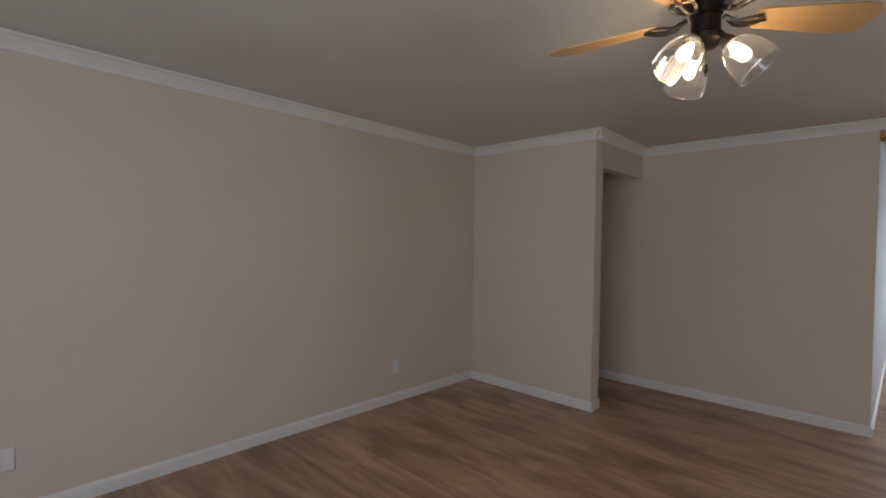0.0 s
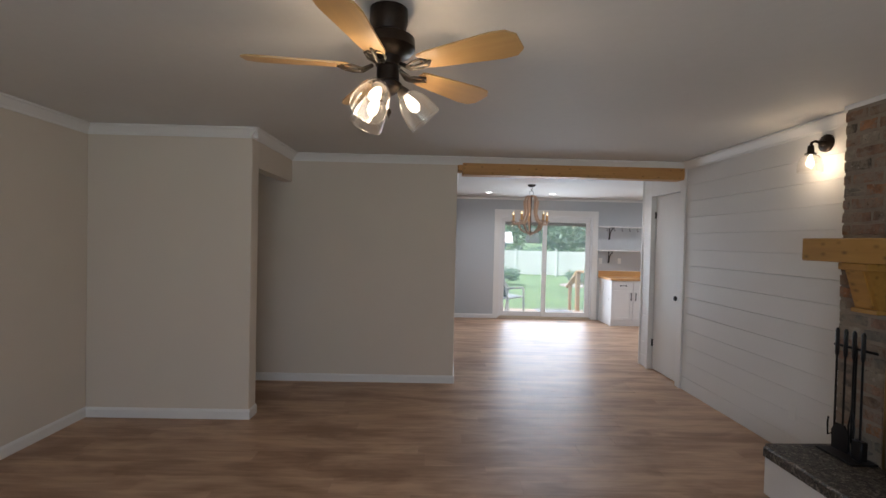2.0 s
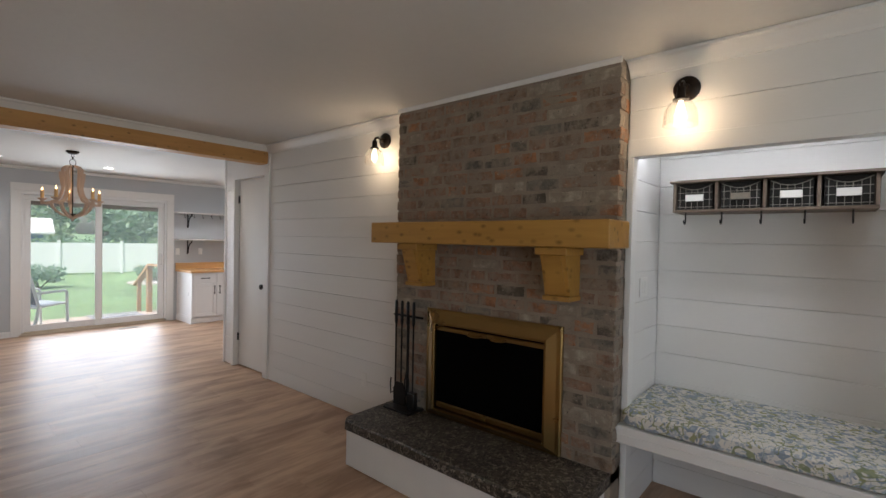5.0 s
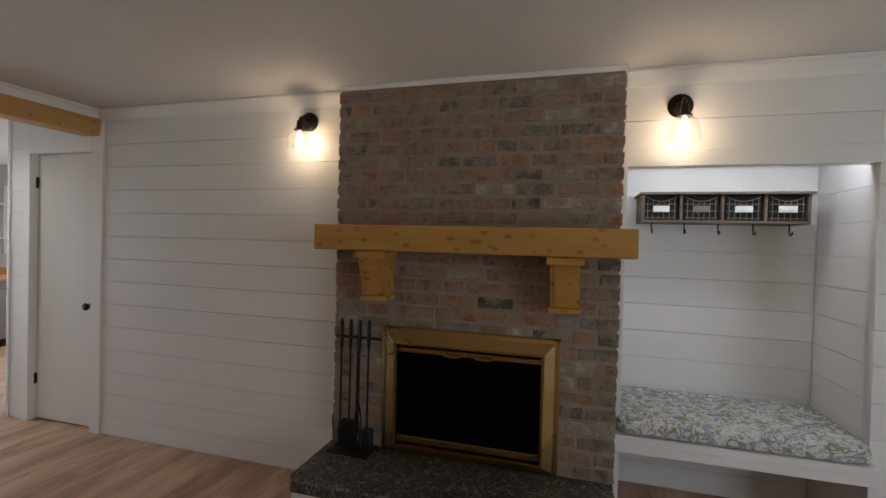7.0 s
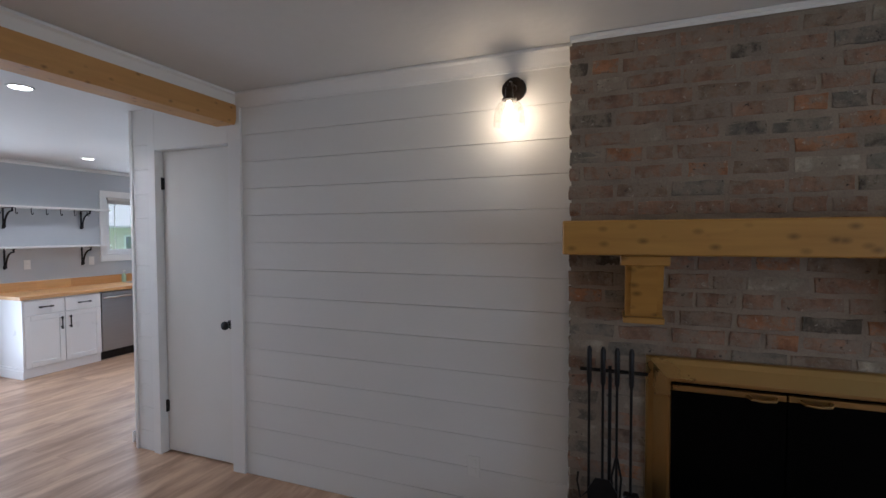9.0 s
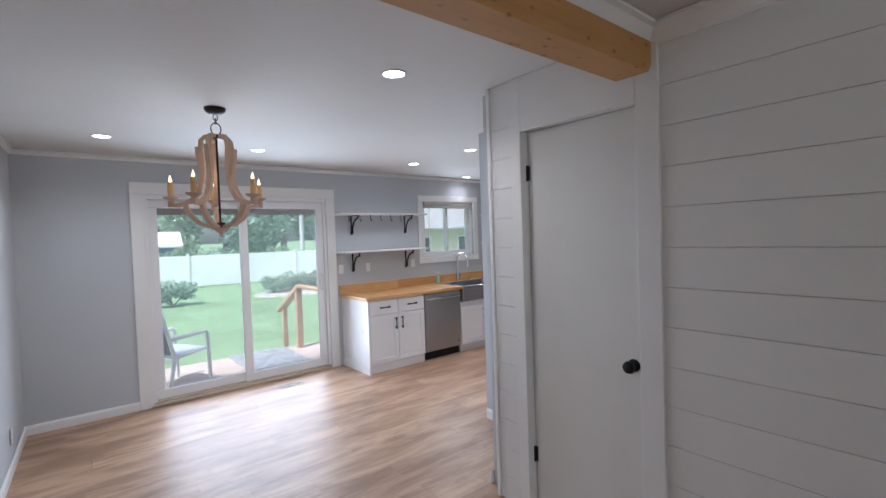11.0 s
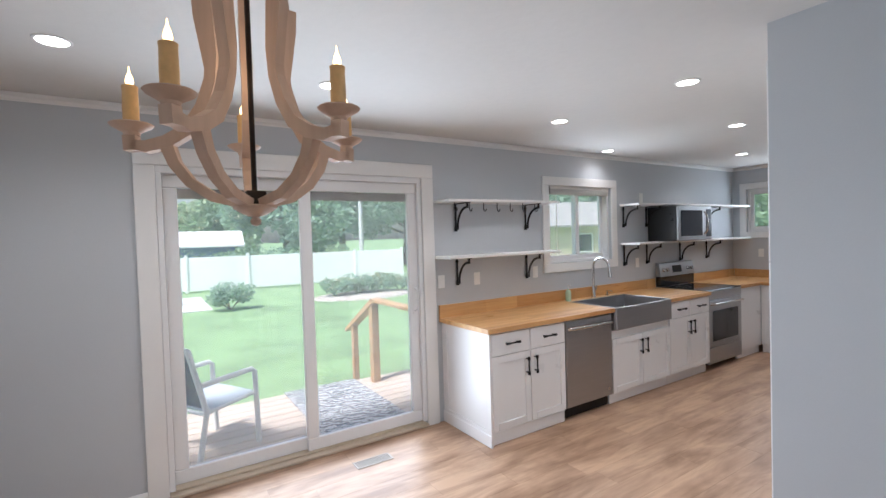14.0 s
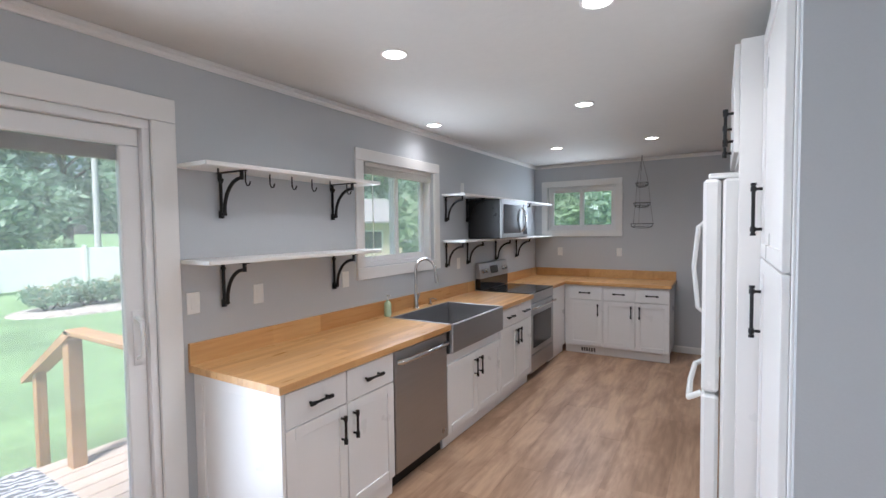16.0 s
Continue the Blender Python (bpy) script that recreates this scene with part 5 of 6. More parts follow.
# ---- kitchen plates and vents ----
outlet("light_switch", "white wall switch beside the patio door", pose(3.80, NY - 0.001, 1.23), 1)
outlet("wall_outlet", "white outlet above the worktop", pose(4.19, NY - 0.001, 1.23), 1, "outlets above the worktop")
outlet("wall_outlet", "white outlet above the worktop", pose(4.925, NY - 0.001, 1.24), 1, "outlets above the worktop")
outlet("wall_outlet", "white outlet above the worktop", pose(6.60, NY - 0.001, 1.24), 1, "outlets above the worktop")
outlet("wall_outlet", "white outlet on the kitchen end wall", pose(HX - 0.001, 9.42, 1.26, 0, 0, -90), 1, "outlets above the worktop")
outlet("wall_outlet", "white outlet on the kitchen end wall", pose(HX - 0.001, 8.62, 1.26, 0, 0, -90), 1, "outlets above the worktop")
outlet("wall_outlet", "small white outlet high above the shelf", pose(6.70, NY - 0.001, 2.02), 1)
vent = thing("floor_vent", "pale metal floor register near the patio door", "vent")
boxes("vent_frame", mat("tan_vent_metal", (0.42, 0.36, 0.30), 0.4, metal=0.3), vent, (2.83, 9.425, 0.0, 3.11, 9.435, 0.005), (2.83, 9.525, 0.0, 3.11, 9.535, 0.005), (2.83, 9.4355, 0, 2.845, 9.5245, 0.005), (3.095, 9.4355, 0, 3.11, 9.5245, 0.005), b=0.001)
# Thin black sheet on the floor stands for the shaded hollow below.
boxes("vent_pit", SOOT_AND_RECESS, vent, (2.845, 9.4355, 0.0005, 3.095, 9.5245, 0.0015))
for k in range(14):
    boxes("louvre", vent.children[0].data.materials[0], vent, (2.852 + k * 0.0175, 9.436, 0.0015, 2.860 + k * 0.0175, 9.524, 0.0045))
kv = thing("toe_kick_vent", "small white grille in the toe board of the end cabinet", "vent")
boxes("grille_frame", CABW, kv, (ECX + 0.022, 8.78, 0.02, ECX + 0.029, 8.98, 0.09), b=0.001)
for k in range(6):
    # Black slips on the grille carry the shade of its openings.
    boxes("slot", SOOT_AND_RECESS, kv, (ECX + 0.020, 8.795 + k * 0.03, 0.032, ECX + 0.0225, 8.812 + k * 0.03, 0.078))


# ---- outdoors ----
GZ = -0.45


def ground_material():
    m = mat("lawn_grass", (0.20, 0.315, 0.145), 0.9, vary=0.4, scale=0.9, grain=14, bump=0.6)
    return m


bm = bmesh.new()
box(bm, -900, NY + 0.15, GZ - 0.5, 900, 1500, GZ)
box(bm, -900, -900, GZ - 0.5, 900, NY + 0.15, GZ - 0.01)
tagged(part("ground", bm, ground_material()), "mown green lawn reaching to the fence", "", "", "structure")
structure("wall_outside", mat("pale_siding", (0.62, 0.60, 0.56), 0.7), [(WX - T, SY - T, GZ, HX + 0.15, NY + 0.14, -0.121)], "pale foundation of the house")
# Eave out of view, its depth cut back so sun reaches the deck.
structure("roof_eave", mat("white_soffit", (0.75, 0.75, 0.74), 0.6), [(WX - 0.6, NY + 0.151, CEIL + 0.05, HX + 0.8, NY + 0.30, CEIL + 0.17), (HX + 0.151, 5.0, CEIL + 0.05, HX + 0.8, NY + 0.15, CEIL + 0.17)], "white soffit over the back wall")

# deck
deck = thing("wooden_deck", "weathered wooden deck outside the patio door", "deck")
boxes("deck_frame", DECKWOOD, deck, (0.85, NY + 0.17, GZ, 4.35, 11.53, -0.082), b=0.01)
nb = 11
deck_mesh = None
for k in range(nb):
    y = NY + 0.16 + k * 0.147
    if deck_mesh is None:
        dbm = bmesh.new()
        box(dbm, -1.77, 0.006, -0.03, 1.77, 0.139, 0, 0.006)
        deck_mesh = mesh_of(dbm, "deck_board", wood("deck_board_wood", (0.62, 0.52, 0.44), (0.46, 0.37, 0.30), 0.7, axis=0, per_object=0.6, bump=0.3))
    ob = new("deck_board", deck_mesh)
    ob.parent = deck
    ob.matrix_local = pose(2.60, y, -0.05)
rail = thing("stair_rail", "treated pine handrail with posts beside the deck stairs", "railing")
boxes("post", POSTWOOD, rail, (3.79, 11.31, GZ, 3.88, 11.40, 0.895), b=0.005)
boxes("post", POSTWOOD, rail, (3.80, 11.94, GZ, 3.87, 12.01, 0.55), b=0.005)
bm = bmesh.new()
prism(bm, [(11.24, 0.90), (11.29, 0.94), (12.16, 0.465), (12.16, 0.42)], 3.775, 3.895, "x")
part("sloped_handrail", bm, POSTWOOD, rail)
boxes("handrail", POSTWOOD, rail, (3.775, 9.98, 0.90, 3.895, 11.32, 0.935), b=0.006)
boxes("post", POSTWOOD, rail, (3.79, 9.98, -0.05, 3.88, 10.07, 0.899), b=0.005)
stairs = thing("deck_stairs", "short wooden stairs from the deck to the lawn", "stairs")
for k in range(2):
    boxes("tread", POSTWOOD, stairs, (2.7, 11.59 + 0.27 * k, -0.19 - 0.13 * k, 3.76, 11.85 + 0.27 * k, -0.16 - 0.13 * k), b=0.005)
for x in (2.72, 3.70):
    boxes("stringer", POSTWOOD, stairs, (x, 11.585, GZ, x + 0.04, 12.07, -0.33), b=0.004)
door_mat = thing("outdoor_mat", "grey and white patterned outdoor rug on the deck", "rug")


def rug_material():
    m = bpy.data.materials.new("woven_rug")
    m.use_nodes = True
    n = m.node_tree.nodes
    p = n["Principled BSDF"]
    tc = n.new("ShaderNodeTexCoord")
    wa = n.new("ShaderNodeTexWave")
    wa.wave_type, wa.rings_direction = "RINGS", "Z"
    wa.inputs["Scale"].default_value, wa.inputs["Distortion"].default_value, wa.inputs["Detail"].default_value, wa.inputs["Detail Scale"].default_value = 5, 9, 2, 2.5
    ra = n.new("ShaderNodeValToRGB")
    ra.color_ramp.elements[0].position, ra.color_ramp.elements[1].position = 0.45, 0.55
    ra.color_ramp.elements[0].color, ra.color_ramp.elements[1].color = (0.10, 0.11, 0.13, 1), (0.52, 0.53, 0.54, 1)
    links(m, tc.outputs["Object"], wa.inputs["Vector"])
    links(m, wa.outputs["Fac"], ra.inputs[0])
    links(m, ra.outputs[0], p.inputs["Base Color"])
    p.inputs["Roughness"].default_value = 0.9
    return m


boxes("weave", rug_material(), door_mat, (2.84, 10.27, -0.049, 3.66, 11.60, -0.041), b=0.003)


def patio_chair(m, label):
    c = thing("patio_chair", label, "chair", m)
    WF = mat("white_powder_coat", (0.82, 0.82, 0.82), 0.35, vary=0.02)
    SLING = mat("dark_grey_sling", (0.065, 0.085, 0.11), 0.8, vary=0.1, grain=300)
    for s_ in (-0.28, 0.28):
        bm = bmesh.new()
        tube(bm, [(0.27, s_, 0), (0.25, s_, 0.60), (0.22, s_, 0.625), (-0.22, s_, 0.615)], 0.022, 10)
        part("front_leg_and_arm", bm, WF, c, "", True)
        bm = bmesh.new()
        tube(bm, [(-0.27, s_, 0), (-0.19, s_, 0.40), (-0.32, s_, 0.90)], 0.022, 10)
        part("rear_leg", bm, WF, c, "", True)
    bm = bmesh.new()
    tube(bm, [(-0.32, -0.28, 0.90), (-0.32, 0.28, 0.90)], 0.017, 8)
    tube(bm, [(-0.19, -0.28, 0.38), (-0.19, 0.28, 0.38)], 0.015, 8)
    tube(bm, [(0.245, -0.28, 0.41), (0.245, 0.28, 0.41)], 0.015, 8)
    for s_ in (-0.27, 0.27):
        tube(bm, [(0.25, s_, 0.42), (-0.19, s_, 0.39)], 0.015, 8)
    part("cross_bars", bm, WF, c, "", True)
    bm = bmesh.new()
    prism(bm, [(0.25, 0.425), (0.05, 0.40), (-0.18, 0.395), (-0.18, 0.405), (0.05, 0.41), (0.25, 0.435)], -0.255, 0.255, "y")
    part("seat", bm, mat("pale_grey_sling", (0.48, 0.53, 0.58), 0.8, vary=0.08, grain=300), c)
    bm = bmesh.new()
    prism(bm, [(-0.19, 0.43), (-0.25, 0.62), (-0.315, 0.88), (-0.325, 0.88), (-0.26, 0.62), (-0.20, 0.43)], -0.255, 0.255, "y")
    part("backrest", bm, SLING, c, "dark sling backrest")
    return c


patio_chair(pose(2.0, 10.60, -0.05, 0, 0, 29), "white metal patio chair with dark sling on the deck")

# yard
fence = thing("vinyl_fence", "long white vinyl privacy fence across the yard", "fence", pose(12.6, 27.5, GZ, 0, 0, 172.5))
fb_ = bmesh.new()
box(fb_, 0.06, -0.02, 0.08, 2.38, 0.02, 1.52, 0.005)
for k in range(15):
    box(fb_, 0.07 + k * 0.154, -0.024, 0.16, 0.07 + k * 0.154 + 0.147, 0.024, 1.44, 0.003)
FENCEW = mat("white_fence_vinyl", (0.90, 0.90, 0.89), 0.4, vary=0.02, scale=5, grain=100, bump=0.03)
panel_me = mesh_of(fb_, "fence_panel", FENCEW)
pb = bmesh.new()
box(pb, -0.06, -0.06, 0, 0.06, 0.06, 1.6, 0.008)
box(pb, -0.07, -0.07, 1.6, 0.07, 0.07, 1.63, 0.01)
post_me = mesh_of(pb, "fence_post", FENCEW)
for k in range(15):
    for name, me_ in (("fence_panel", panel_me), ("fence_post", post_me)):
        ob = new(name, me_)
        ob.parent = fence
        ob.matrix_local = pose(2.44 * k, 0, 0)


def leaf_material(name, a, b):
    m = bpy.data.materials.new(name)
    m.use_nodes = True
    n = m.node_tree.nodes
    p = n["Principled BSDF"]
    geo, ra = n.new("ShaderNodeNewGeometry"), n.new("ShaderNodeValToRGB")
    ra.color_ramp.elements[0].color, ra.color_ramp.elements[1].color = (*a, 1), (*b, 1)
    links(m, geo.outputs["Random Per Island"], ra.inputs[0])
    links(m, ra.outputs[0], p.inputs["Base Color"])
    p.inputs["Roughness"].default_value = 0.55
    tl, mx = n.new("ShaderNodeBsdfTranslucent"), n.new("ShaderNodeMixShader")
    mx.inputs[0].default_value = 0.42
    links(m, ra.outputs[0], tl.inputs[0])
    links(m, p.outputs[0], mx.inputs[1])
    links(m, tl.outputs[0], mx.inputs[2])
    links(m, mx.outputs[0], n["Material Output"].inputs[0])
    return m


LEAVES = [leaf_material("maple_leaves", (0.22, 0.34, 0.25), (0.40, 0.55, 0.41)), leaf_material("dark_leaves", (0.18, 0.29, 0.215), (0.34, 0.48, 0.36)), leaf_material("bright_leaves", (0.22, 0.33, 0.20), (0.40, 0.53, 0.33))]
BARK = mat("tree_bark", (0.12, 0.09, 0.065), 0.9, vary=0.4, scale=8, grain=40, bump=0.8, stretch=(1, 1, 0.3))


def leaves(name, blobs, count, size, material, parent, seed):
    """Many small leaf cards scattered in the shells of several clumps."""
    lr = random.Random(seed)
    vs, fs = [], []
    weights = [r_ ** 2 for *_, r_ in blobs]
    for _ in range(count):
        bx, by, bz, r_ = lr.choices(blobs, weights)[0]
        d = Vector((lr.gauss(0, 1), lr.gauss(0, 1), lr.gauss(0, 1))).normalized() * r_ * lr.uniform(0.55, 1.08)
        c = Vector((bx, by, bz)) + Vector((d.x, d.y, d.z * 0.8))
        u = Vector((lr.gauss(0, 1), lr.gauss(0, 1), lr.gauss(0, 0.6))).normalized()
        w_ = u.cross(Vector((lr.gauss(0, 1), lr.gauss(0, 1), lr.gauss(0, 1)))).normalized()
        s_ = size * lr.uniform(0.6, 1.4)
        i = len(vs)
        vs += [c - u * s_, c + w_ * s_ * 0.45, c + u * s_, c - w_ * s_ * 0.45]
        fs.append((i, i + 1, i + 2, i + 3))
    me_ = bpy.data.meshes.new(name)
    me_.from_pydata([tuple(v) for v in vs], [], fs)
    me_.materials.append(material)
    ob = new(name, me_)
    ob.parent = parent
    return ob


def tree(x, y, h, spread, kind, seed, count=8500, size=0.27):
    tr_ = random.Random(seed)
    t_ = thing("tree", ("tall broadleaf tree with dense green crown behind the fence", "dark green tree with dense crown behind the fence", "light green leafy tree behind the fence")[kind], "tree", pose(x, y, GZ), "trees behind the yard")
    bm = bmesh.new()
    tube(bm, [(0, 0, 0), (0.08, 0, h * 0.25), (-0.05, 0.1, h * 0.5), (0.1, 0, h * 0.85)], [h * 0.03, h * 0.022, h * 0.016, h * 0.005], 9)
    blobs = []
    for k in range(13):
        a, zz = tr_.uniform(0, 6.28), tr_.uniform(0.28, 0.95) * h
        rr = spread * (1.1 - abs(zz / h - 0.5)) * tr_.uniform(0.35, 0.8)
        end = Vector((rr * math.cos(a), rr * math.sin(a), zz))
        tube(bm, [(0, 0, zz * 0.72), tuple(end * 0.5 + Vector((0, 0, zz * 0.42))), tuple(end)], [h * 0.011, h * 0.007, h * 0.003], 6)
        blobs.append((end.x, end.y, end.z, spread * tr_.uniform(0.28, 0.5)))
    part("trunk", bm, BARK, t_, "", True)
    leaves("crown", blobs, count, size, LEAVES[kind], t_, seed)
    return t_


for k, (x, y, h, sp_, kind) in enumerate([(-14, 56, 6, 4.0, 2), (-6, 58, 5.2, 3.8, 2), (1, 57, 5.6, 3.8, 0), (6.5, 52, 5.6, 3.6, 2), (10, 41, 8.5, 4.2, 1), (14, 40, 10, 4.8, 0), (19, 39, 11, 5.2, 0), (24.5, 38, 11, 5.0, 1), (30, 36, 10, 4.8, 0), (36, 34, 10, 5.0, 2),
                                          (33, 25, 7.5, 4.0, 0), (30, 18, 6.5, 3.6, 2), (33, 12, 6.2, 3.8, 0), (31, 6, 6, 3.6, 1), (21, 17.5, 5.6, 2.6, 2), (40, 21, 11, 5, 1)]):
    tree(x, y, h, sp_, kind, 100 + k)


def bush(name, label, x, y, w_, h, material, seed, count=900, size=0.06, flowers=None):
    b_ = thing(name, label, "bush", pose(x, y, GZ))
    br = random.Random(seed)
    bm = bmesh.new()
    blobs = []
    for k in range(7):
        a = br.uniform(0, 6.28)
        e = (w_ * 0.32 * math.cos(a), w_ * 0.32 * math.sin(a), h * br.uniform(0.4, 0.72))
        tube(bm, [(0, 0, 0), (e[0] * 0.6, e[1] * 0.6, e[2] * 0.5), e], [0.02, 0.012, 0.006], 5)
        blobs.append((*e, w_ * br.uniform(0.2, 0.32)))
    part("stems", bm, BARK, b_)
    leaves("foliage", blobs, count, size, material, b_, seed)
    if flowers:
        leaves("blossom", [(q[0], q[1], q[2] + 0.08, q[3]) for q in blobs], 130, 0.035, flowers, b_, seed + 1)
    return b_


bush("shrub", "low round green shrub on the lawn", 3.72, 22.1, 1.2, 0.85, LEAVES[0], 5, 1700, 0.06)
bush("round_shrub", "rounded pale green shrub beyond the fence", 10.68, 31.5, 1.3, 2.45, LEAVES[2], 6, 1400)
FLOWERS = leaf_material("pink_yellow_blossom", (0.55, 0.28, 0.25), (0.62, 0.50, 0.15))
for k in range(7):
    bush("flower_bush", "flowering bush in the garden bed", 7.25 + k * 0.42, 22.3 + 0.3 * (k % 2), 0.95, 0.72 + 0.10 * (k % 3), LEAVES[2 if k % 2 else 0], 30 + k, 900, 0.055, FLOWERS)
for k in range(5):
    bush("hedge_bush", "clipped green bush beyond the fence", 0.8 + 1.8 * k, 33 + 0.3 * k, 2.4, 2.0, LEAVES[k % 3], 60 + k, 700, 0.09)
bed = thing("garden_bed", "pale stone edged garden bed by the fence", "garden bed", pose(8.35, 22.3, GZ))
bm = bmesh.new()
grid_solid(bm, [[(1.95 * q * math.cos(2 * math.pi * k / 28), 1.25 * q * math.sin(2 * math.pi * k / 28), z) for k in range(28)] for q, z in ((1.0, 0.0), (0.97, 0.05), (0.7, 0.09))])
part("stone_cover", bm, speckle("pale_stones", [(0.42, 0.38, 0.33), (0.55, 0.52, 0.48), (0.34, 0.30, 0.26)], 14, 0.8), bed)
structure("pavement_patio", mat("pale_concrete", (0.60, 0.59, 0.56), 0.8, vary=0.08), [(-4.0, 22.4, GZ - 0.05, 3.25, 26.6, GZ + 0.03)], "pale concrete patio slab on the lawn", b=0.01)
patio_chair(pose(2.15, 24.4, GZ + 0.03, 0, 0, 70), "white patio chair on the concrete slab")
patio_chair(pose(0.9, 24.6, GZ + 0.03, 0, 0, 100), "white patio chair on the concrete slab")
pole = thing("utility_pole", "tall pale utility pole beyond the fence", "pole", pose(13.1, 34, GZ))
bm = bmesh.new()
tube(bm, [(0, 0, 0), (0, 0, 11)], [0.15, 0.11], 12)
part("shaft", bm, mat("pale_grey_pole", (0.52, 0.52, 0.52), 0.6, vary=0.1), pole, "", True)
bm = bmesh.new()
tube(bm, [(-1.1, 0, 9.6), (1.1, 0, 9.6)], 0.06, 8)
part("cross_arm", bm, BARK, pole)
for z in (9.7, 8.4, 5.2):
    bm = bmesh.new()
    tube(bm, [(-40 + 4 * k, 0.02 * k, z - 0.9 * math.sin(math.pi * k / 10)) for k in range(11)], 0.012, 5)
    part("cable", bm, BLACK, pole)


def house(x, y, w_, d, h, roof_h, turn, wall_c, roof_c, label, wins):
    hs = thing("house", label, "house", pose(x, y, GZ, 0, 0, turn))
    boxes("wall", mat("house_wall_paint", wall_c, 0.8, vary=0.06), hs, (-w_ / 2, 0, 0, w_ / 2, d, h))
    bm = bmesh.new()
    prism(bm, [(-0.6, h - 0.05), (-0.6, h + 0.06), (d / 2, h + roof_h), (d + 0.6, h + 0.06), (d + 0.6, h - 0.05)], -w_ / 2 - 0.5, w_ / 2 + 0.5, "x")
    part("roof", bm, mat("house_roof_shingle", roof_c, 0.9, vary=0.2, scale=2, grain=30), hs)
    for xw in wins:
        wf = boxes("window", TRIM, hs, (xw - 0.65, -0.06, 0.85, xw + 0.65, -0.002, 2.05), b=0.01)
        boxes("pane", BLKGLASS, wf, (xw - 0.55, -0.07, 0.95, xw + 0.55, -0.061, 1.95))
    return hs


house(0.5, 37, 11, 5, 1.95, 0.95, -7, (0.10, 0.16, 0.36), (0.82, 0.82, 0.80), "low blue building with a white roof beyond the fence", ())
house(21.5, 27.0, 10, 7, 2.5, 1.7, -28, (0.66, 0.58, 0.42), (0.34, 0.33, 0.32), "tan neighbouring house with grey shingle roof", (-3, 0, 3))
house(34, 9.8, 9, 8, 2.5, 1.9, -88, (0.55, 0.54, 0.50), (0.20, 0.20, 0.21), "grey neighbouring house seen past the end window", (-2, 2))


# ---- boards, bricks, planks ----
def shared(name, mesh, parent, m):
    ob = new(name, mesh)
    ob.parent = parent
    ob.matrix_local = m
    return ob


def board_mesh(length, h, t=0.018):
    bm = bmesh.new()
    box(bm, 0, -length / 2, 0.0011, t, length / 2, h - 0.0011, 0.0016)
    return mesh_of(bm, "board", SHIP)


lines = [0.145 + 0.1738 * k for k in range(13)]
lines = [0.0] + [z for z in lines if z < CEIL - 0.02] + [CEIL]
runs = [(FY1, DY0 - 0.10, 0, CEIL), (DY1 + 0.065, 6.365, 0, CEIL), (SY, NK0 - 0.0, 0, CEIL), (NK0, NK1 + 0.0045, NKZ, CEIL)]
cache = {}
for y0, y1, za, zb in runs:
    for z0, z1 in zip(lines, lines[1:]):
        z0, z1 = max(z0, za), min(z1, zb)
        if z1 - z0 < 0.02:
            continue
        key = (round(y1 - y0, 3), round(z1 - z0, 3))
        if key not in cache:
            cache[key] = board_mesh(*key)
        shared("board", cache[key], wall_east, pose(EX, (y0 + y1) / 2, z0))
for z0, z1 in zip(lines, lines[1:]):
    z1 = min(z1, 2.118)
    if z1 - z0 < 0.03:
        continue
    key = (round(NK1 - NK0 - 0.002, 3), round(z1 - z0, 3))
    if key not in cache:
        cache[key] = board_mesh(*key)
    shared("board", cache[key], wall_nook, pose(3.70, (NK0 + NK1) / 2, z0))
    key2 = (0.578, round(z1 - z0, 3))
    if key2 not in cache:
        cache[key2] = board_mesh(*key2)
    shared("board", cache[key2], wall_nook, pose(3.41, NK1, z0, 0, 0, 90))
    shared("board", cache[key2], wall_nook, pose(3.41, NK0, z0, 0, 0, -90))

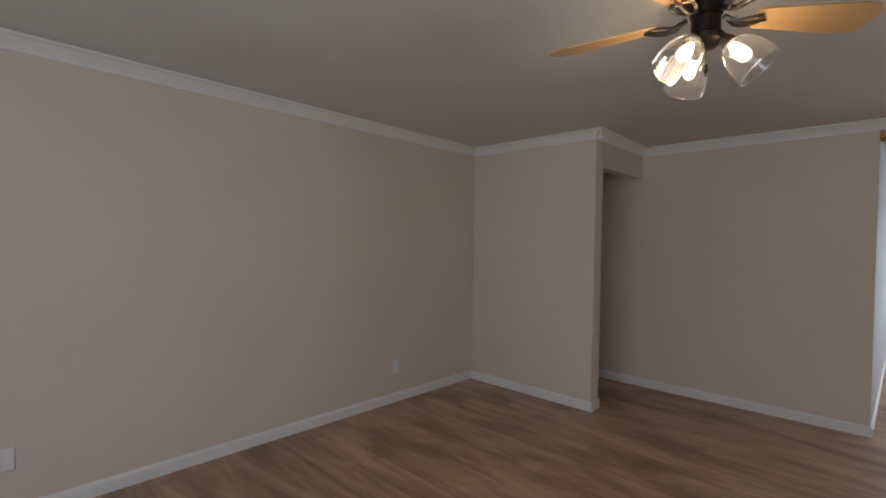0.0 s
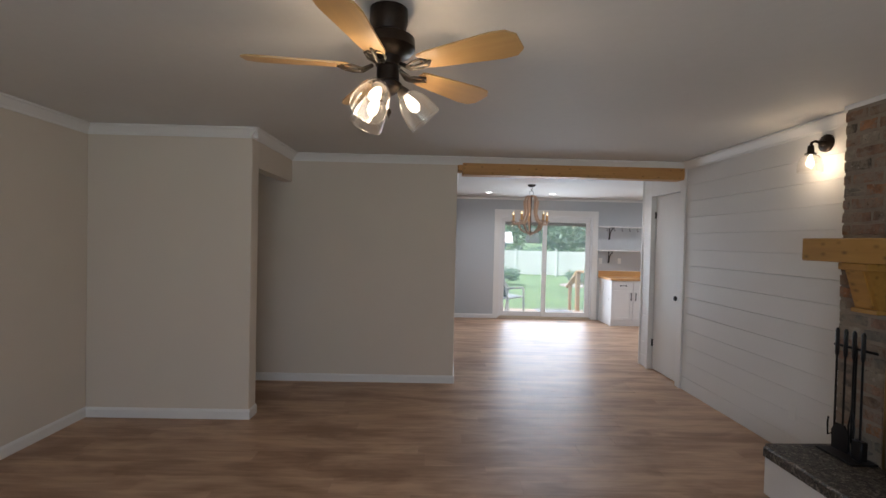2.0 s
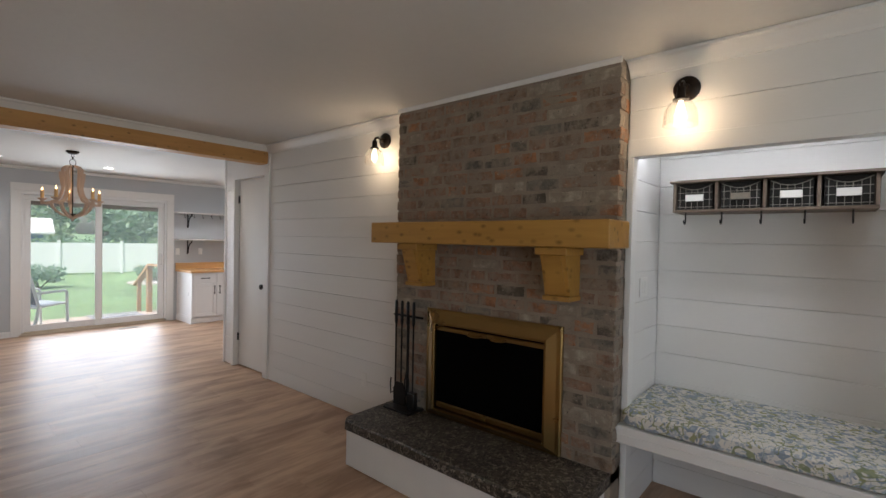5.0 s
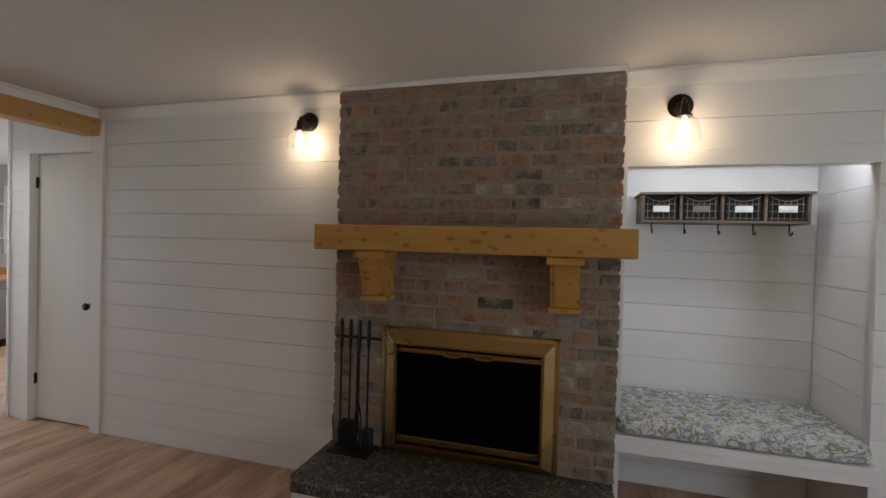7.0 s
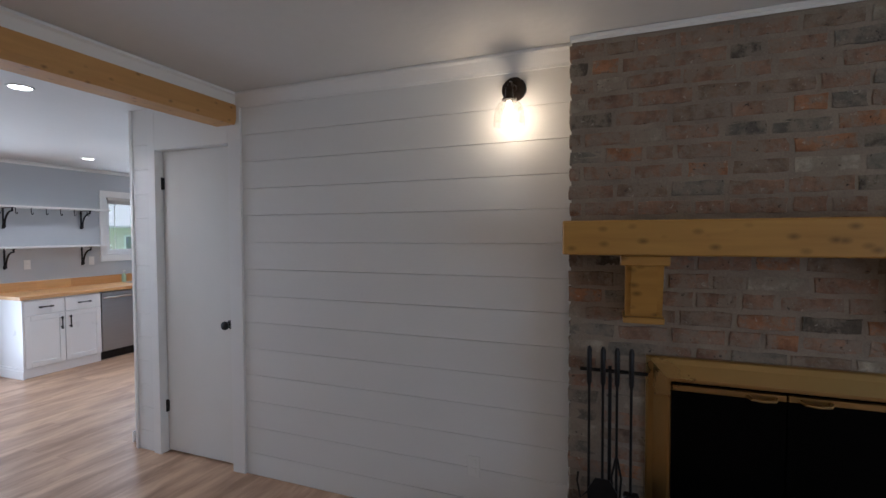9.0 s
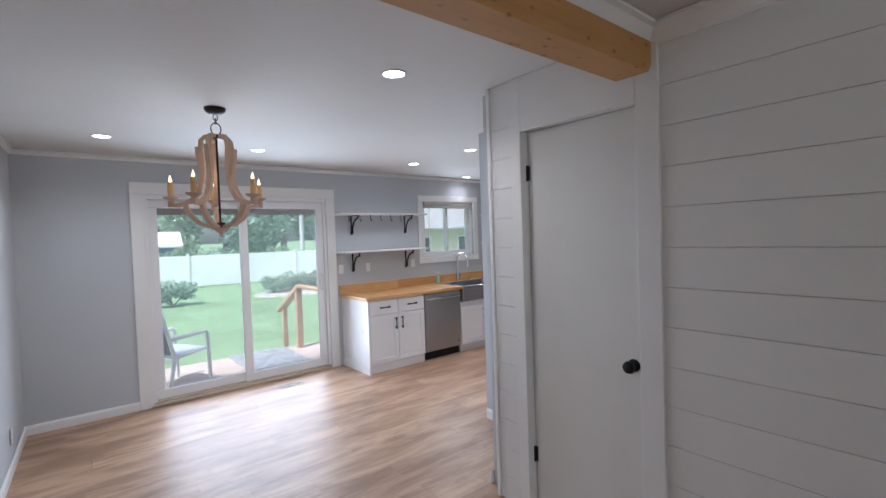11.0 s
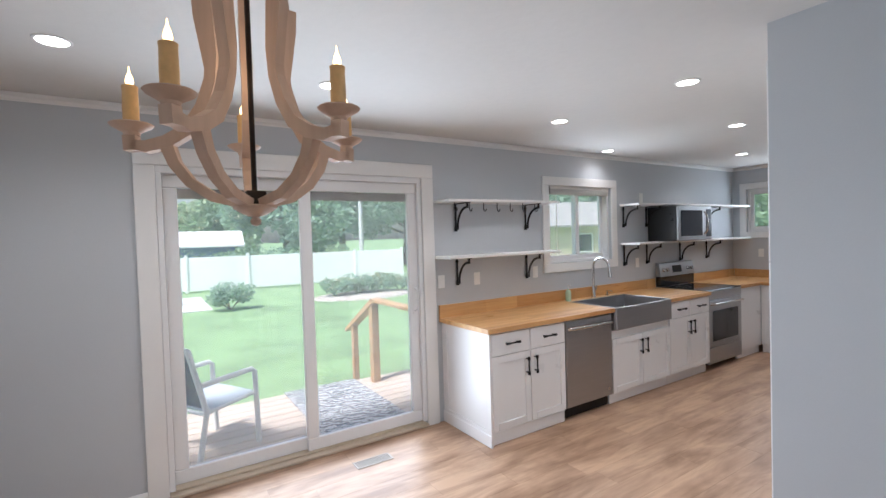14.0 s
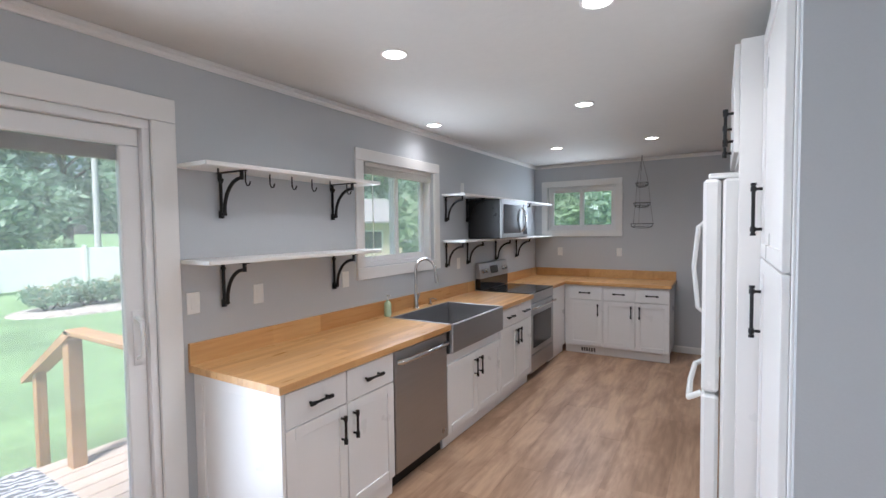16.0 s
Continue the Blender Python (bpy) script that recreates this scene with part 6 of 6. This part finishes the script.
# bricks
def brick_material(name, c):
    """Old brick face: mottled clay, dark burns and smeared mortar, shifted from brick to brick."""
    m = bpy.data.materials.new(name)
    m.use_nodes = True
    n = m.node_tree.nodes
    p = n["Principled BSDF"]
    tc, info, shift, add = n.new("ShaderNodeTexCoord"), n.new("ShaderNodeObjectInfo"), n.new("ShaderNodeVectorMath"), n.new("ShaderNodeVectorMath")
    shift.operation = "SCALE"
    shift.inputs[0].default_value = (31.7, 12.9, 47.3)
    links(m, info.outputs["Random"], shift.inputs["Scale"])
    links(m, tc.outputs["Object"], add.inputs[0])
    links(m, shift.outputs[0], add.inputs[1])
    noises = []
    for sc, de in ((11, 6), (17, 8), (90, 4), (42, 3)):
        nz = n.new("ShaderNodeTexNoise")
        nz.inputs["Scale"].default_value, nz.inputs["Detail"].default_value, nz.inputs["Roughness"].default_value = sc, de, 0.68
        links(m, add.outputs[0], nz.inputs["Vector"])
        noises.append(nz)
    clay = n.new("ShaderNodeValToRGB")
    clay.color_ramp.elements[0].position, clay.color_ramp.elements[1].position = 0.30, 0.68
    v = Vector(c)
    clay.color_ramp.elements[0].color, clay.color_ramp.elements[1].color = (*(v * 0.5), 1), (*(v * 1.35), 1)
    links(m, noises[0].outputs["Fac"], clay.inputs[0])
    geo, wide, half = n.new("ShaderNodeNewGeometry"), n.new("ShaderNodeTexNoise"), n.new("ShaderNodeMix")
    wide.inputs["Scale"].default_value, wide.inputs["Detail"].default_value, wide.inputs["Roughness"].default_value = 12, 7, 0.66
    half.inputs["Factor"].default_value = 0.5
    links(m, geo.outputs["Position"], wide.inputs["Vector"])
    links(m, noises[1].outputs["Fac"], half.inputs["A"])
    links(m, wide.outputs["Fac"], half.inputs["B"])
    col = clay.outputs[0]
    # smeared mortar, pale lime flecks and dark pits
    for value, lo, hi, most, tint in ((half.outputs[0], 0.455, 0.545, 0.85, (0.262, 0.214, 0.165)), (noises[3].outputs["Fac"], 0.64, 0.70, 0.6, (0.46, 0.40, 0.33)), (noises[3].outputs["Fac"], 0.36, 0.30, 0.8, (0.035, 0.028, 0.022))):
        ra, mx = n.new("ShaderNodeMapRange"), n.new("ShaderNodeMix")
        ra.inputs["From Min"].default_value, ra.inputs["From Max"].default_value, ra.inputs["To Max"].default_value = lo, hi, most
        links(m, value, ra.inputs["Value"])
        mx.data_type = "RGBA"
        mx.inputs[7].default_value = (*tint, 1)
        links(m, ra.outputs[0], mx.inputs[0])
        links(m, col, mx.inputs[6])
        col = mx.outputs[2]
    links(m, col, p.inputs["Base Color"])
    p.inputs["Roughness"].default_value = 0.88
    bp = n.new("ShaderNodeBump")
    bp.inputs["Strength"].default_value, bp.inputs["Distance"].default_value = 1.0, 0.008
    mh = n.new("ShaderNodeMath")
    links(m, noises[1].outputs["Fac"], mh.inputs[0])
    links(m, noises[3].outputs["Fac"], mh.inputs[1])
    links(m, mh.outputs[0], bp.inputs["Height"])
    links(m, bp.outputs[0], p.inputs["Normal"])
    return m


BRICK_TONES = [brick_material("brick_%s" % n, c) for n, c in (
    ("rose", (0.27, 0.160, 0.105)), ("brown", (0.215, 0.145, 0.098)), ("grey", (0.17, 0.150, 0.122)), ("pale", (0.36, 0.310, 0.240)), ("dark", (0.10, 0.082, 0.060)), ("orange", (0.34, 0.160, 0.078)))]
rng = random.Random(4)


def brick_mesh(length, h, tone):
    """A worn brick: a ragged outline with a chipped, slightly domed face."""
    bm = bmesh.new()
    nl = max(3, round(length / 0.05))
    ring = [(-length / 2 + length * i / nl, 0.0) for i in range(nl)] + [(length / 2, 0.0), (length / 2, h * 0.5)]
    ring += [(length / 2 - length * i / nl, h) for i in range(nl)] + [(-length / 2, h), (-length / 2, h * 0.5)]
    ring = [(y + rng.uniform(-0.0035, 0.0035), z + rng.uniform(-0.0035, 0.0035)) for y, z in ring]
    cy, cz = 0.0, h / 2
    deep = [(0.06, y, z) for y, z in ring]
    edge = [(0.0035 + rng.uniform(0, 0.003), y, z) for y, z in ring]
    face = [(rng.uniform(-0.002, 0.002), cy + (y - cy) * (1 - 0.007 / length), cz + (z - cz) * 0.90) for y, z in ring]
    grid_solid(bm, [deep, edge, face])
    return mesh_of(bm, "brick", BRICK_TONES[tone])


pool = {}
course, z, row = 0.0795, HZ + 0.004, 0
while z < CEIL - 0.03:
    h = min(course - rng.choice((0.018, 0.021, 0.024)), CEIL - 0.004 - z)
    y = FY0
    first = True
    while y < FY1 - 0.01:
        length = rng.choice((0.20, 0.195, 0.21, 0.19, 0.11, 0.15)) if not (first and row % 2) else 0.10
        first = False
        if FY1 - (y + length) < 0.05:
            length = FY1 - y
        a, b2 = y, y + length
        y = b2 + rng.uniform(0.012, 0.020)
        if a < fy1 - 0.02 and b2 > fy0 + 0.02 and z < fz1 - 0.03:
            if a < fy0 - 0.03:
                b2 = fy0 + 0.01
            elif b2 > fy1 + 0.03:
                a = fy1 - 0.01
            else:
                continue
        tone = rng.choices(range(6), (30, 22, 17, 14, 6, 11))[0]
        key = (round(b2 - a, 2), tone, rng.randrange(3))
        if key not in pool:
            pool[key] = brick_mesh(b2 - a, h, tone)
        shared("brick", pool[key], chimney, pose(FX + rng.uniform(-0.003, 0.003), (a + b2) / 2, z + rng.uniform(-0.002, 0.002), rng.uniform(-0.9, 0.9), 0, rng.uniform(-0.5, 0.5)))
    # returns on both sides
    for side, yy in ((-1, FY0), (1, FY1)):
        if row % 2 == 0:
            key = ("side", rng.randrange(6))
            if key not in pool:
                pool[key] = brick_mesh(0.075, course - 0.011, key[1])
            if z < CEIL - 0.08:
                shared("brick", pool[key], chimney, pose(FX + 0.10, yy - side * 0.002, z, 0, 0, 90 if side < 0 else -90))
    z += course
    row += 1

# floor planks along x
PW, PL = 0.182, 1.22
plank_far = bmesh.new()


def plank_mesh(length, w):
    bm = bmesh.new()
    box(bm, -length / 2, -w / 2 + 0.0003, -0.006, length / 2, w / 2 - 0.0003, 0, 0.0007)
    return mesh_of(bm, "plank", PLANK)


rows_y = SY
count = 0
prng = random.Random(9)
while rows_y < NY + 0.02:
    w = PW if rows_y + PW < NY + 0.02 else NY + 0.02 - rows_y
    ym = rows_y + w / 2
    spans = [(WX, 3.72)] if ym < 6.42 else [(0.5, HX)]
    for xa, xb in spans:
        x = xa - prng.uniform(0, 1.1)
        while x < xb:
            p, q = max(x, xa), min(x + PL, xb)
            x += PL
            if q - p < 0.05:
                continue
            near = (p < 3.2 and q > -1.6 and ym > 1.0) or (ym > 6.4 and q < 7.2)
            if near and count < 298:
                count += 1
                key = ("plank", round(q - p, 2), round(w, 3))
                if key not in pool:
                    pool[key] = plank_mesh(q - p, w)
                shared("plank", pool[key], floor, pose((p + q) / 2, ym, 0))
            else:
                box(plank_far, p, ym - w / 2 + 0.0004, -0.006, q, ym + w / 2 - 0.0004, 0, 0.0012)
    rows_y += PW
far = part("plank_rest", plank_far, PLANK, floor)
far["kind"] = "stuff"
